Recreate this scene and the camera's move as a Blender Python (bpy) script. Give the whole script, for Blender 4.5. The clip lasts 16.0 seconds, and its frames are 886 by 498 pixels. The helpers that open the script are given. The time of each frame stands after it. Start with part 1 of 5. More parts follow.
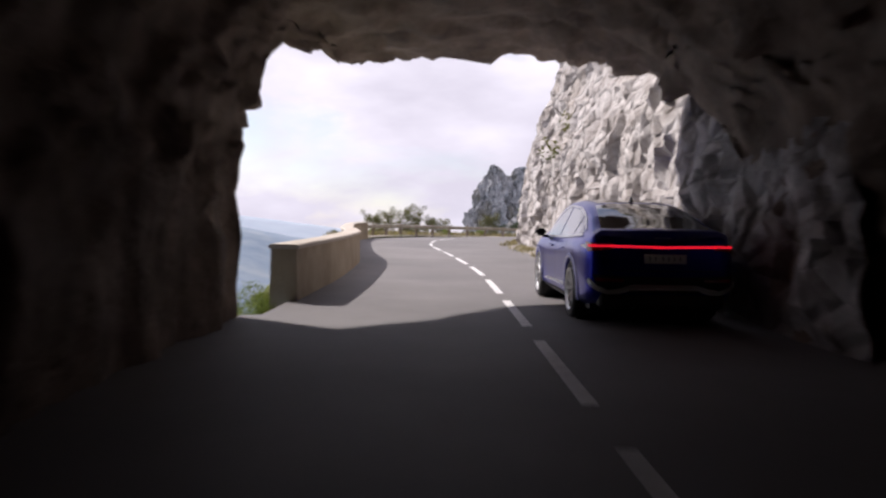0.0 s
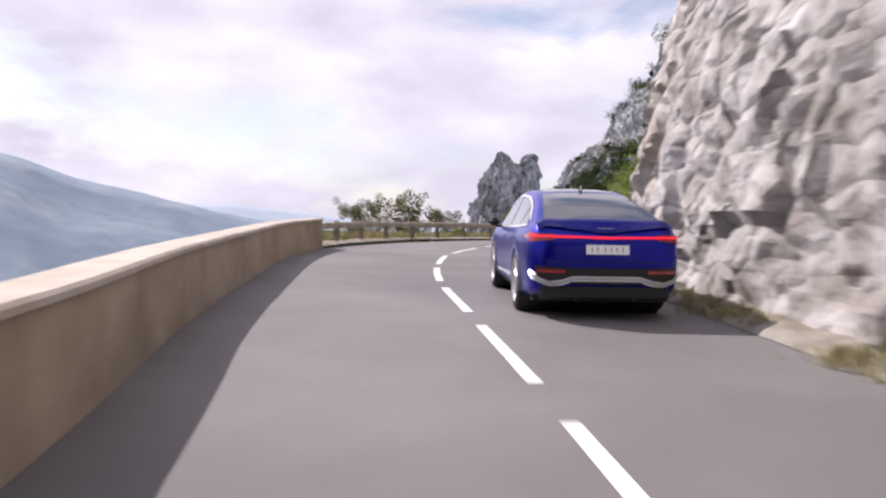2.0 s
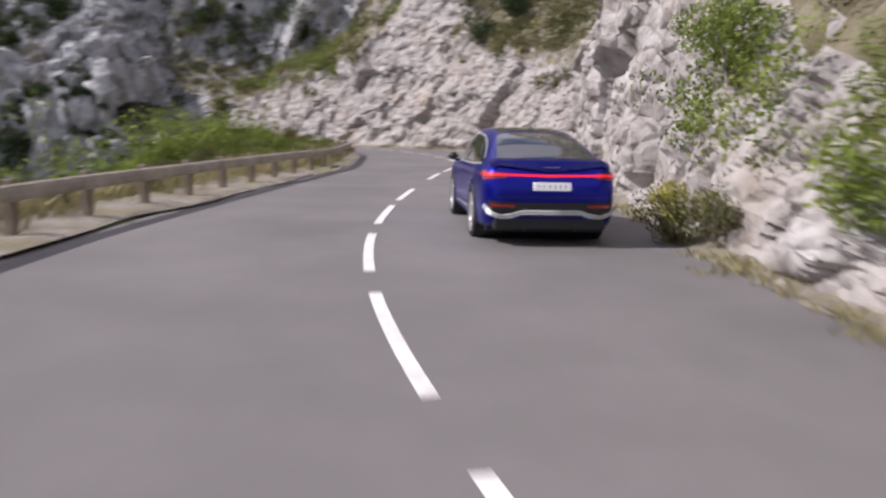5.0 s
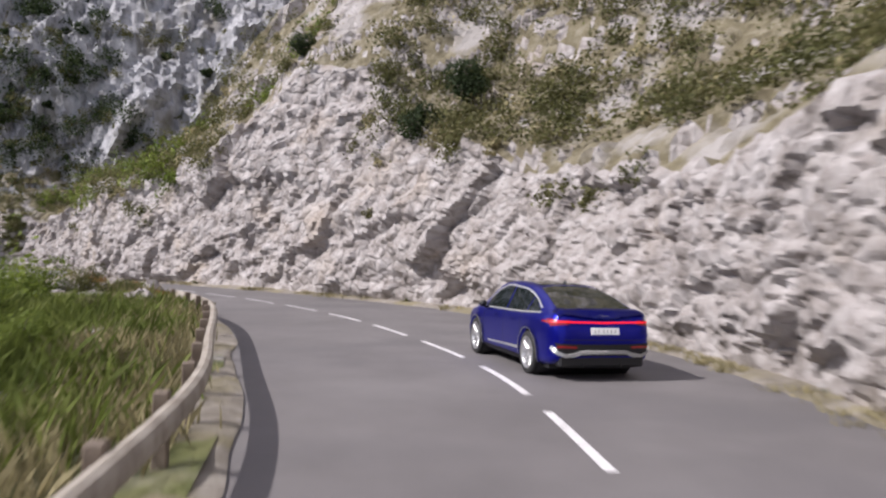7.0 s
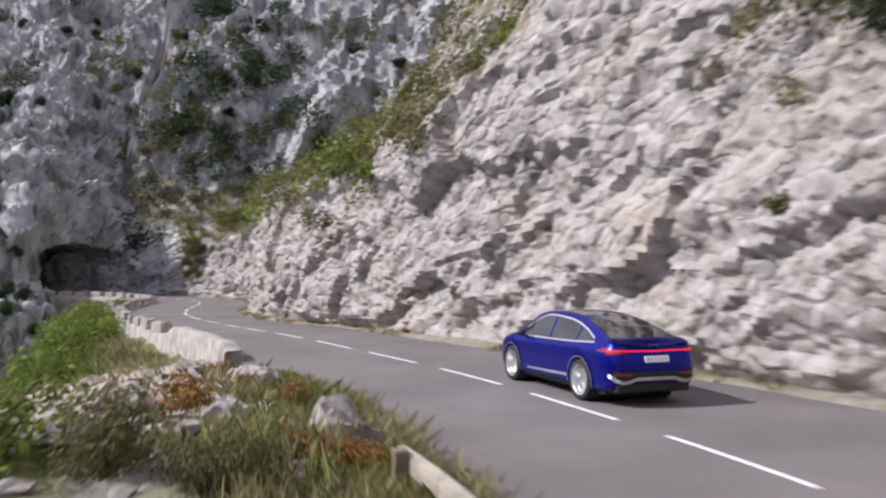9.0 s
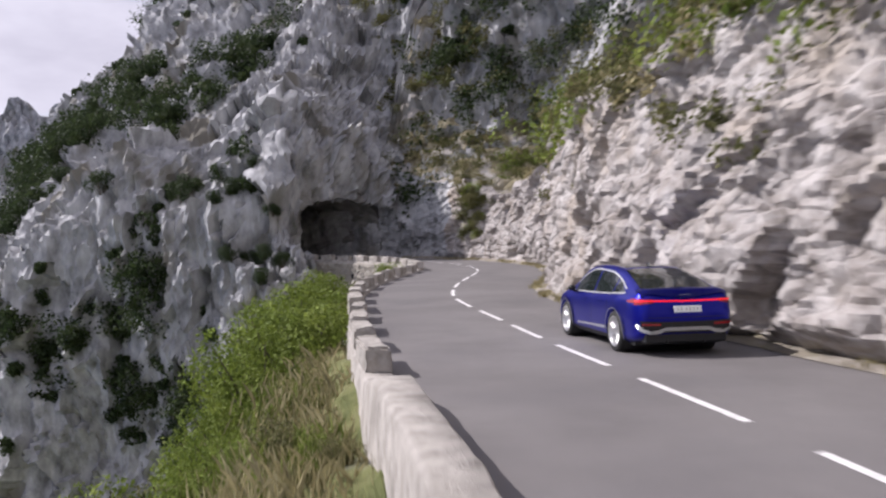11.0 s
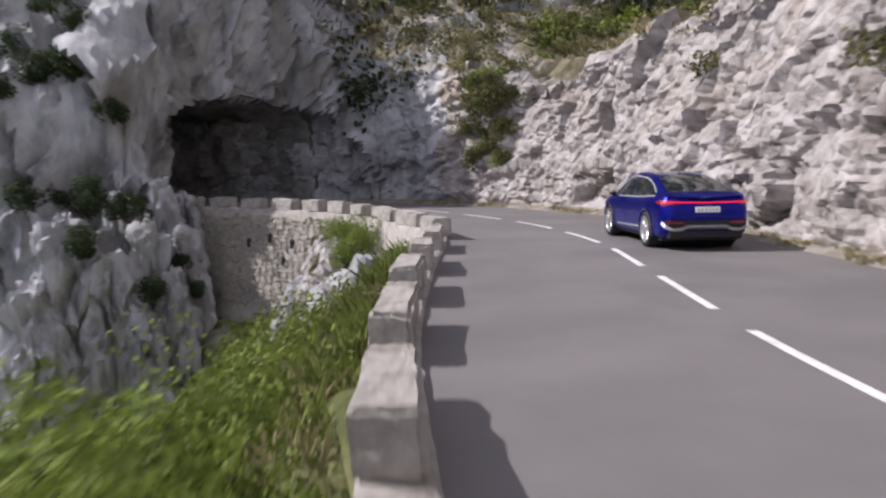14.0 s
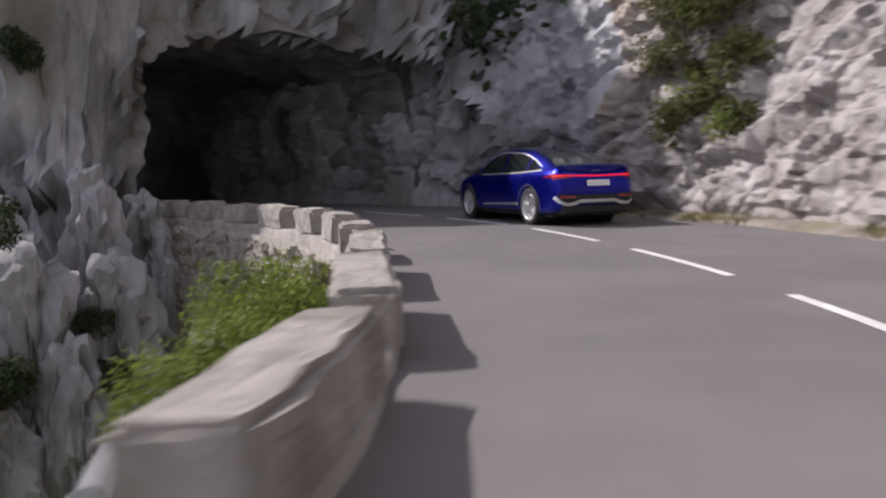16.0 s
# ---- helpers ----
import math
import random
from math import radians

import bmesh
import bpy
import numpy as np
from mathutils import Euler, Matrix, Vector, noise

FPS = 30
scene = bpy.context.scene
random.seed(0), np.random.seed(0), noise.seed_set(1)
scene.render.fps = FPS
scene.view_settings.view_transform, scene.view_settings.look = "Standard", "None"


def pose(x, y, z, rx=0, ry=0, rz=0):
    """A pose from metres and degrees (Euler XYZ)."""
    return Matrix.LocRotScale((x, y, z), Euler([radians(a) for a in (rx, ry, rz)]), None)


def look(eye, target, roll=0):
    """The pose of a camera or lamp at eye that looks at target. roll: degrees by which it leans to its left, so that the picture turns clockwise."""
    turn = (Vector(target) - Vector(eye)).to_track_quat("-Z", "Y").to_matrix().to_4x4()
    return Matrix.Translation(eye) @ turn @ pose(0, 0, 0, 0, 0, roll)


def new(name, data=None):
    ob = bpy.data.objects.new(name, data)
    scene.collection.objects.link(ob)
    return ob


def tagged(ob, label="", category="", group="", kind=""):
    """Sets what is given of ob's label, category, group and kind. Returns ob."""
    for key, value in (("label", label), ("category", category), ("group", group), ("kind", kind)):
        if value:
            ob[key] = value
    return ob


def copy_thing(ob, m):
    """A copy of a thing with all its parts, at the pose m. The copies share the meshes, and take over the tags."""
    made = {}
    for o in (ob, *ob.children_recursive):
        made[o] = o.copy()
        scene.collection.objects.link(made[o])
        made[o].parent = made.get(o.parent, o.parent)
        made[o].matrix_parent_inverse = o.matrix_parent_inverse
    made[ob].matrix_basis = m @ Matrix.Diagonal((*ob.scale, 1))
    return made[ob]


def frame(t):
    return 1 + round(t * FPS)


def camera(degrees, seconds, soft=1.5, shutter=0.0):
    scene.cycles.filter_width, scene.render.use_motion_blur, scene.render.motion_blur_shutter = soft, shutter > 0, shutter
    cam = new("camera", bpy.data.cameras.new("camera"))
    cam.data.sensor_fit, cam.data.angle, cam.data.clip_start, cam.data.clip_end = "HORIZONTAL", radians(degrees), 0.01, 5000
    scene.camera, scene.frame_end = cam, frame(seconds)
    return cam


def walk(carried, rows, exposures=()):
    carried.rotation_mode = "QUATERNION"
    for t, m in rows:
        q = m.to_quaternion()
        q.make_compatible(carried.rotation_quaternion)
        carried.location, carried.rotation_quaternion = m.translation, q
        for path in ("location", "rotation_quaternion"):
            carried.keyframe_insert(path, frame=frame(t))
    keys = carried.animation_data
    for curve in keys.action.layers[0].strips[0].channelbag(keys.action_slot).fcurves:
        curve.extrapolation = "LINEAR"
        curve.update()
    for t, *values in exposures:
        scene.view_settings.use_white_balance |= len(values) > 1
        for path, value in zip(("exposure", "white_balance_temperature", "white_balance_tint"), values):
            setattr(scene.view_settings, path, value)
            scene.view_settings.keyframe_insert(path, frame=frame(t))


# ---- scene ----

# ---- camera ----
cam = camera(57.1, 16.0, soft=2.3, shutter=0.5)
PATH = [
    (0.0, pose(-0.12, -1.28, 1.31, 90.57, -0.77, -0.32)),
    (0.5, pose(0.06, 3.56, 1.61, 90.68, -0.78, 0.13)),
    (1.0, pose(-0.01, 8.47, 1.88, 91.04, -0.70, 0.39)),
    (1.5, pose(-0.18, 13.43, 2.14, 90.91, -0.91, 0.13)),
    (2.0, pose(-0.40, 18.97, 2.38, 89.88, -0.94, -0.16)),
    (2.5, pose(-0.82, 24.22, 2.63, 89.03, -0.91, 0.07)),
    (3.0, pose(-1.43, 29.69, 2.91, 88.12, -0.43, -0.11)),
    (3.5, pose(-1.96, 34.64, 3.26, 87.72, 0.20, -6.00)),
    (4.0, pose(-1.59, 39.71, 3.73, 84.04, 0.14, -19.22)),
    (4.5, pose(-0.42, 44.45, 4.11, 81.75, -0.65, -32.01)),
    (5.0, pose(1.35, 49.48, 4.36, 81.89, -1.09, -44.56)),
    (5.2, pose(2.19, 51.50, 4.28, 83.02, -1.48, -48.28)),
    (7.5, pose(17.08, 70.57, 5.32, 91.63, -1.09, -55.75)),
    (8.0, pose(19.87, 74.62, 5.51, 91.71, -0.85, -52.47)),
    (8.5, pose(22.48, 78.41, 5.60, 91.61, -0.64, -48.08)),
    (9.0, pose(25.52, 82.39, 5.59, 91.51, -0.33, -43.25)),
    (9.5, pose(28.36, 86.33, 5.61, 91.21, -0.02, -37.61)),
    (10.0, pose(30.91, 90.68, 5.63, 90.67, 0.39, -31.46)),
    (12.5, pose(39.13, 113.90, 4.96, 85.95, 1.07, -20.64)),
    (13.0, pose(40.55, 118.85, 4.90, 85.15, 0.83, -23.61)),
    (13.5, pose(41.93, 123.74, 4.86, 84.39, 0.99, -27.17)),
    (14.0, pose(43.52, 128.38, 4.71, 84.10, 0.71, -29.60)),
    (14.5, pose(45.77, 132.96, 4.56, 84.18, 0.43, -31.99)),
    (15.0, pose(48.06, 136.61, 4.42, 84.02, 0.41, -30.79)),
    (15.5, pose(50.83, 140.22, 4.24, 84.14, 0.64, -24.11)),
    (16.0, pose(53.56, 143.53, 4.08, 84.36, 1.31, -14.26)),
]

walk(cam, PATH, [(0.0, 0.27, 6250, 17), (0.8, 0.28, 6200, 18), (3.0, 0.28, 6200, 18), (4.2, 0.06, 6150, 17), (5.2, -0.02, 6100, 17), (7.5, 0.0, 6050, 16), (9.0, 0.05, 6000, 16), (10.0, 0.1, 6050, 17), (12.5, 0.05, 6050, 17), (14.5, 0.0, 6050, 17), (16.0, -0.04, 6150, 17)])

# ---- light ----
SUN_AZ = math.atan2(0.6, -0.8)      # the sun stands ahead and to the west of the first road stretch
SUN_EL = radians(41)
sun_dir = Vector((math.cos(SUN_AZ) * math.cos(SUN_EL), math.sin(SUN_AZ) * math.cos(SUN_EL), math.sin(SUN_EL)))
sun = new("sun", bpy.data.lights.new("sun", "SUN"))
sun.data.energy, sun.data.angle, sun.data.color = 5.0, radians(1.0), (1.0, 0.94, 0.86)
sun.matrix_world = look(sun_dir * 50, (0, 0, 0))

world = bpy.data.worlds.new("sky")
scene.world = world
world.use_nodes = True
wn, wl = world.node_tree.nodes, world.node_tree.links
wn.clear()
w_out = wn.new("ShaderNodeOutputWorld")
w_bg = wn.new("ShaderNodeBackground")
w_sky = wn.new("ShaderNodeTexSky")
w_sky.sky_type, w_sky.sun_disc = "NISHITA", False
w_sky.sun_elevation, w_sky.sun_rotation = SUN_EL, math.pi / 2 - SUN_AZ
w_co = wn.new("ShaderNodeTexCoord")
w_map = wn.new("ShaderNodeMapping")
w_map.inputs["Scale"].default_value = (1.6, 1.6, 4.2)
w_noise = wn.new("ShaderNodeTexNoise")
w_noise.inputs["Scale"].default_value, w_noise.inputs["Detail"].default_value = 2.1, 7.0
w_noise.inputs["Roughness"].default_value, w_noise.inputs["Distortion"].default_value = 0.52, 0.25
w_ramp = wn.new("ShaderNodeValToRGB")
w_ramp.color_ramp.elements[0].position, w_ramp.color_ramp.elements[1].position = 0.36, 0.50
w_noise2 = wn.new("ShaderNodeTexNoise")
w_noise2.inputs["Scale"].default_value, w_noise2.inputs["Detail"].default_value = 3.4, 5.0
w_ramp2 = wn.new("ShaderNodeValToRGB")
w_ramp2.color_ramp.elements[0].position, w_ramp2.color_ramp.elements[1].position = 0.35, 0.68
w_ramp2.color_ramp.elements[0].color = (6.4, 6.1, 6.7, 1)
w_ramp2.color_ramp.elements[1].color = (8.8, 8.45, 8.95, 1)
w_gain = wn.new("ShaderNodeVectorMath")
w_gain.operation = "MULTIPLY"
w_gain.inputs[1].default_value = (1.35, 1.2, 1.1)
w_mix = wn.new("ShaderNodeMix")
w_mix.data_type = "RGBA"
wl.new(w_co.outputs["Generated"], w_map.inputs["Vector"])
wl.new(w_map.outputs["Vector"], w_noise.inputs["Vector"])
wl.new(w_map.outputs["Vector"], w_noise2.inputs["Vector"])
wl.new(w_noise.outputs["Fac"], w_ramp.inputs["Fac"])
wl.new(w_noise2.outputs["Fac"], w_ramp2.inputs["Fac"])
wl.new(w_ramp.outputs["Color"], w_mix.inputs["Factor"])
wl.new(w_sky.outputs["Color"], w_gain.inputs[0])
wl.new(w_gain.outputs["Vector"], w_mix.inputs["A"])
wl.new(w_ramp2.outputs["Color"], w_mix.inputs["B"])
wl.new(w_mix.outputs["Result"], w_bg.inputs["Color"])
wl.new(w_bg.outputs["Background"], w_out.inputs["Surface"])
w_bg.inputs["Strength"].default_value = 0.1


# ---- materials ----
def material(name, colours, scale=1.0, rough=0.85, bump=0.3, bump_scale=None, metal=0.0, detail=8.0, spots=None, spot_scale=0.3, stretch=(1, 1, 1), spot_range=(0.5, 0.62), vor=0.0, spec=0.35, island=0.0):
    """Colour ramp over noise, a second larger scale of stains, and relief."""
    m = bpy.data.materials.new(name)
    m.use_nodes = True
    n, l = m.node_tree.nodes, m.node_tree.links
    b = n["Principled BSDF"]
    b.inputs["Roughness"].default_value, b.inputs["Metallic"].default_value = rough, metal
    b.inputs["Specular IOR Level"].default_value = spec
    co = n.new("ShaderNodeTexCoord")
    mp = n.new("ShaderNodeMapping")
    mp.inputs["Scale"].default_value = stretch
    l.new(co.outputs["Object"], mp.inputs["Vector"])
    a = n.new("ShaderNodeTexNoise")
    a.inputs["Scale"].default_value, a.inputs["Detail"].default_value, a.inputs["Roughness"].default_value = scale, detail, 0.62
    l.new(mp.outputs["Vector"], a.inputs["Vector"])
    r = n.new("ShaderNodeValToRGB")
    els = r.color_ramp.elements
    while len(els) < len(colours):
        els.new(0.5)
    for i, c in enumerate(colours):
        els[i].position = 0.3 + 0.4 * i / max(1, len(colours) - 1)
        els[i].color = (*c, 1)
    l.new(a.outputs["Fac"], r.inputs["Fac"])
    col = r.outputs["Color"]
    if spots:
        s = n.new("ShaderNodeTexNoise")
        s.inputs["Scale"].default_value, s.inputs["Detail"].default_value = spot_scale, 6.0
        l.new(mp.outputs["Vector"], s.inputs["Vector"])
        sr = n.new("ShaderNodeMapRange")
        sr.inputs["From Min"].default_value, sr.inputs["From Max"].default_value = spot_range
        l.new(s.outputs["Fac"], sr.inputs["Value"])
        mx = n.new("ShaderNodeMix")
        mx.data_type = "RGBA"
        l.new(sr.outputs["Result"], mx.inputs["Factor"])
        l.new(col, mx.inputs["A"])
        mx.inputs["B"].default_value = (*spots, 1)
        col = mx.outputs["Result"]
    if island:
        g = n.new("ShaderNodeNewGeometry")
        hs = n.new("ShaderNodeHueSaturation")
        mr = n.new("ShaderNodeMapRange")
        mr.inputs["To Min"].default_value, mr.inputs["To Max"].default_value = 1 - island, 1 + island
        l.new(g.outputs["Random Per Island"], mr.inputs["Value"])
        l.new(mr.outputs["Result"], hs.inputs["Value"])
        l.new(col, hs.inputs["Color"])
        col = hs.outputs["Color"]
    l.new(col, b.inputs["Base Color"])
    if bump:
        h = n.new("ShaderNodeTexNoise")
        h.inputs["Scale"].default_value, h.inputs["Detail"].default_value, h.inputs["Roughness"].default_value = bump_scale or scale * 2, 9.0, 0.65
        l.new(mp.outputs["Vector"], h.inputs["Vector"])
        hv = h.outputs["Fac"]
        if vor:
            v = n.new("ShaderNodeTexVoronoi")
            v.inputs["Scale"].default_value = vor
            v.feature = "DISTANCE_TO_EDGE"
            l.new(mp.outputs["Vector"], v.inputs["Vector"])
            vr = n.new("ShaderNodeMapRange")
            vr.inputs["From Max"].default_value = 0.25
            l.new(v.outputs["Distance"], vr.inputs["Value"])
            ad = n.new("ShaderNodeMath")
            ad.operation = "ADD"
            l.new(hv, ad.inputs[0])
            l.new(vr.outputs["Result"], ad.inputs[1])
            hv = ad.outputs["Value"]
        bp = n.new("ShaderNodeBump")
        bp.inputs["Strength"].default_value, bp.inputs["Distance"].default_value = min(1.0, bump), 0.12 if scale < 3 else 0.02
        l.new(hv, bp.inputs["Height"])
        l.new(bp.outputs["Normal"], b.inputs["Normal"])
    return m


ROCK = material("pale limestone", [(0.155, 0.134, 0.118), (0.32, 0.29, 0.27), (0.42, 0.39, 0.372), (0.515, 0.487, 0.471)], 1.3, 0.92, 0.75, 3.0, vor=1.5, spots=(0.40, 0.34, 0.28), spot_scale=0.25, spot_range=(0.56, 0.76), stretch=(1, 1, 1.3))
SOIL = material("brown soil with dry tufts", [(0.12, 0.10, 0.06), (0.20, 0.175, 0.11), (0.30, 0.27, 0.20)], 1.4, 0.95, 0.9, 5, spots=(0.38, 0.355, 0.33), spot_scale=0.3, spot_range=(0.53, 0.62))
ROCK_GREY = material("grey limestone", [(0.14, 0.139, 0.141), (0.29, 0.29, 0.296), (0.42, 0.419, 0.426), (0.54, 0.537, 0.54)], 0.8, 0.94, 0.75, 2.2, spots=(0.19, 0.178, 0.15), spot_scale=0.22, spot_range=(0.54, 0.66), stretch=(1, 1, 0.45))
# a plain grey, a step darker than ROCK_GREY, for the far bore
ROCK_DARK = material("dark grey tunnel rock", [(0.11, 0.105, 0.095), (0.22, 0.21, 0.195), (0.34, 0.33, 0.31)], 0.9, 0.9, 0.8, 2.2)
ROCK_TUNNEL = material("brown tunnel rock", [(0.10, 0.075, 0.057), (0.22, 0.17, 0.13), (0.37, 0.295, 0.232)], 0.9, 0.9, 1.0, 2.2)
ASPHALT = material("worn asphalt", [(0.147, 0.137, 0.134), (0.173, 0.161, 0.158), (0.199, 0.186, 0.182)], 0.4, 0.72, 0.18, 60, spots=(0.135, 0.127, 0.128), spot_scale=0.3, spot_range=(0.5, 0.8), detail=12, spec=0.3)
PAINT = material("worn white road paint", [(0.52, 0.50, 0.49), (0.72, 0.70, 0.69), (0.80, 0.78, 0.77)], 6, 0.7, 0.2, 40)
STUCCO = material("beige rendered wall", [(0.30, 0.24, 0.17), (0.38, 0.31, 0.225), (0.44, 0.365, 0.27)], 1.1, 0.92, 0.35, 18, spots=(0.25, 0.20, 0.145), spot_scale=0.5, spot_range=(0.55, 0.75))
CAPSTONE = material("pale coping", [(0.42, 0.36, 0.29), (0.52, 0.46, 0.39), (0.58, 0.52, 0.45)], 1.5, 0.9, 0.3, 14)
DRYSOIL = material("dry soil and gravel", [(0.17, 0.148, 0.118), (0.28, 0.25, 0.21), (0.40, 0.365, 0.315)], 1.8, 0.95, 0.7, 9, spots=(0.25, 0.22, 0.14), spot_scale=0.8, spot_range=(0.50, 0.66))
SLOPE = material("scrub slope", [(0.08, 0.095, 0.03), (0.145, 0.155, 0.055), (0.23, 0.22, 0.11)], 1.3, 0.95, 0.9, 5, spots=(0.36, 0.34, 0.31), spot_scale=0.35, spot_range=(0.58, 0.68))
# aerial haze is painted into these base colours: bluer, then paler with distance
FOREST_HAZED = material("wooded hillside with haze painted in", [(0.12, 0.165, 0.225), (0.155, 0.20, 0.255), (0.20, 0.24, 0.28)], 0.02, 1.0, 0.0, spots=(0.25, 0.28, 0.30), spot_scale=0.008, spot_range=(0.55, 0.75))
FOREST_FAR_HAZED = material("far hillside with pale haze painted in", [(0.30, 0.35, 0.42), (0.34, 0.39, 0.45)], 0.01, 1.0, 0.0)
STONE = material("weathered parapet stone", [(0.24, 0.22, 0.195), (0.40, 0.37, 0.335), (0.54, 0.50, 0.46)], 2.2, 0.92, 0.6, 12, spots=(0.22, 0.20, 0.17), spot_scale=1.1, spot_range=(0.55, 0.7))
MORTAR = material("rough masonry mortar", [(0.30, 0.27, 0.23), (0.42, 0.385, 0.335), (0.52, 0.485, 0.43)], 2.5, 0.95, 0.6, 12)
WOOD = material("grey weathered timber", [(0.13, 0.10, 0.075), (0.20, 0.16, 0.125), (0.27, 0.225, 0.18)], 3, 0.85, 0.4, 20, stretch=(1, 1, 1))
STEEL = material("galvanised steel", [(0.30, 0.30, 0.30), (0.42, 0.42, 0.42)], 2, 0.45, 0.1, 20, metal=0.85)


# ---- plan ----
def zroad(y):
    """Height of the carriageway."""
    if y < 45:
        z = 0.053 * y
    else:
        z = 2.385 + 0.81 * (1 - math.exp(-(y - 45) * 0.065))
    if y > 105:
        k = min(1.0, (y - 105) / 18)
        z -= 0.32 * k * k * (3 - 2 * k)
    return z


def spline(pts, step):
    """Even points along a smooth curve through pts."""
    p = [np.array(q, float) for q in pts]
    p = [2 * p[0] - p[1]] + p + [2 * p[-1] - p[-2]]
    out = []
    for a, b, c, d in zip(p, p[1:], p[2:], p[3:]):
        for i in range(40):
            t = i / 40
            out.append(0.5 * (2 * b + (c - a) * t + (2 * a - 5 * b + 4 * c - d) * t * t + (3 * b - a - 3 * c + d) * t ** 3))
    out.append(p[-2])
    out = np.array(out)
    s = np.concatenate([[0], np.cumsum(np.linalg.norm(np.diff(out, axis=0), axis=1))])
    at = np.linspace(0, s[-1], max(2, int(s[-1] / step)))
    return np.stack([np.interp(at, s, out[:, i]) for i in range(out.shape[1])], 1)


CENTRE = [(1.05, -30), (1.05, -8), (1.0, 4), (0.97, 12), (0.85, 18), (0.45, 24), (0.0, 29), (-0.4, 33.5), (-0.45, 37.5), (-0.1, 41.5), (1.15, 45.8), (3.1, 50), (5.5, 54.2), (8.2, 57.8), (11.5, 61.2), (15.5, 64.8), (19.5, 68.2), (26, 73.6), (31, 79.7), (34.9, 86), (37.8, 92.7), (39.4, 97.5), (41.0, 104), (43.0, 112), (45.3, 120), (47.2, 127), (50, 133), (53.3, 138.5), (55.8, 142.7), (57.6, 147), (58.6, 151), (59.1, 155.5), (59.0, 160), (58.0, 164.5), (56.3, 169), (54.2, 173), (51.0, 178), (47, 183)]
RIGHT = [(4.2, -30), (4.2, -8), (4.1, 5), (4.0, 12), (4.0, 20), (3.7, 26), (3.4, 32), (3.7, 37), (4.8, 42), (6.3, 46.5), (8.15, 50.2), (10.5, 53.3), (13.8, 56.7), (18.3, 61), (24, 66), (31, 71.3), (36.5, 77.5), (40.8, 85), (42.9, 91.5), (44, 97), (45.2, 104), (47.3, 112.5), (49.3, 121), (51.2, 127), (53.6, 131), (57, 136), (60.4, 142.5), (62.5, 148), (63.4, 153.5), (63.2, 159.5), (61.6, 165.5), (59.6, 169.8), (57.9, 172.5), (56.0, 175.2), (53.9, 178.1), (51.4, 181.4)]
LEFT = [(-2.5, -30), (-2.5, -8), (-2.45, 5), (-2.3, 12), (-2.2, 16), (-2.3, 21), (-2.6, 24), (-3.2, 28), (-3.7, 33), (-4.2, 39), (-4.1, 44.3), (-3.2, 48.3), (-1.4, 52.4), (1.3, 56.5), (5, 60.4), (9, 63.9), (15, 69), (19.5, 72.9), (23, 76.8), (28, 82.7), (31.5, 88), (34.3, 94), (35.6, 99.3), (37.2, 103.9), (38.95, 110.85), (40.55, 116.85), (42.07, 121.85), (44.07, 128.3), (46.65, 134.3), (49.85, 139.95), (53.4, 145.6), (54.35, 148.0), (54.85, 150.4), (55.25, 153.2), (55.4, 156), (55.1, 159.1), (53.75, 163.1), (51.8, 167.1)]
CL, RL, LL = spline(CENTRE, 0.6), spline(RIGHT, 0.15), spline(LEFT, 0.3)


def mesh_object(name, verts, faces, mats, smooth=False, mat_index=None, crisp=0):
    me = bpy.data.meshes.new(name)
    me.from_pydata([tuple(map(float, v)) for v in verts], [], [tuple(map(int, f)) for f in faces])
    for m in mats if isinstance(mats, (list, tuple)) else [mats]:
        me.materials.append(m)
    if mat_index is not None:
        me.polygons.foreach_set("material_index", list(map(int, mat_index)))
    if smooth:
        me.polygons.foreach_set("use_smooth", [True] * len(me.polygons))
    if crisp:
        me.set_sharp_from_angle(angle=radians(crisp))
    return new(name, me)


def grid_faces(rows, cols):
    i = np.arange(rows - 1)[:, None] * cols + np.arange(cols - 1)[None, :]
    return np.stack([i, i + 1, i + cols + 1, i + cols], -1).reshape(-1, 4)


def normals2d(line):
    t = np.gradient(line, axis=0)
    t /= np.linalg.norm(t, axis=1, keepdims=True)
    return np.stack([t[:, 1], -t[:, 0]], 1)     # to the right of travel


def facet(w, amp, step):
    """Broken rock: each cell is a flat piece, tilted and set proud or back at random."""
    d, pts = noise.voronoi(w)
    c = pts[0]
    tilt = noise.noise_vector(c * 7.31)
    edge = min(d[1] - d[0], 0.12) / 0.12
    return amp * ((w - c).dot(tilt) * 1.5 + noise.noise(c * 3.7) * step - (1 - edge) * 0.18)


def rocky(p, big, mid, fine, stretch=1.0, bed=0.0):
    """Displacement in metres at a point: broad bulges, tilted slabs and broken edges."""
    v = Vector(p)
    w = Vector((v.x, v.y, v.z * stretch))
    a = noise.noise(w * 0.11) * big
    warp = noise.noise_vector(w * 0.7) * 0.22
    u = Vector((w.x, w.y, w.z * 1.1 + 0.3 * w.y))
    if bed:      # slabs drawn out along dipping beds
        dip = Vector((w.x * 0.7, w.y * 0.55, (w.z + 0.42 * w.y) * 1.5))
        u = u.lerp(dip, bed * 0.65)
    b = facet(u * 0.33 + warp, mid, 0.9)
    c = facet(u * 0.95 + warp * 1.6, fine, 0.9)
    e = facet(u * 2.3 + warp * 3, fine * 0.45, 0.9)
    d = noise.noise(w * 3.1) * fine * 0.2 + noise.noise(w * 7.7) * fine * 0.12
    return a + b + c + d + e


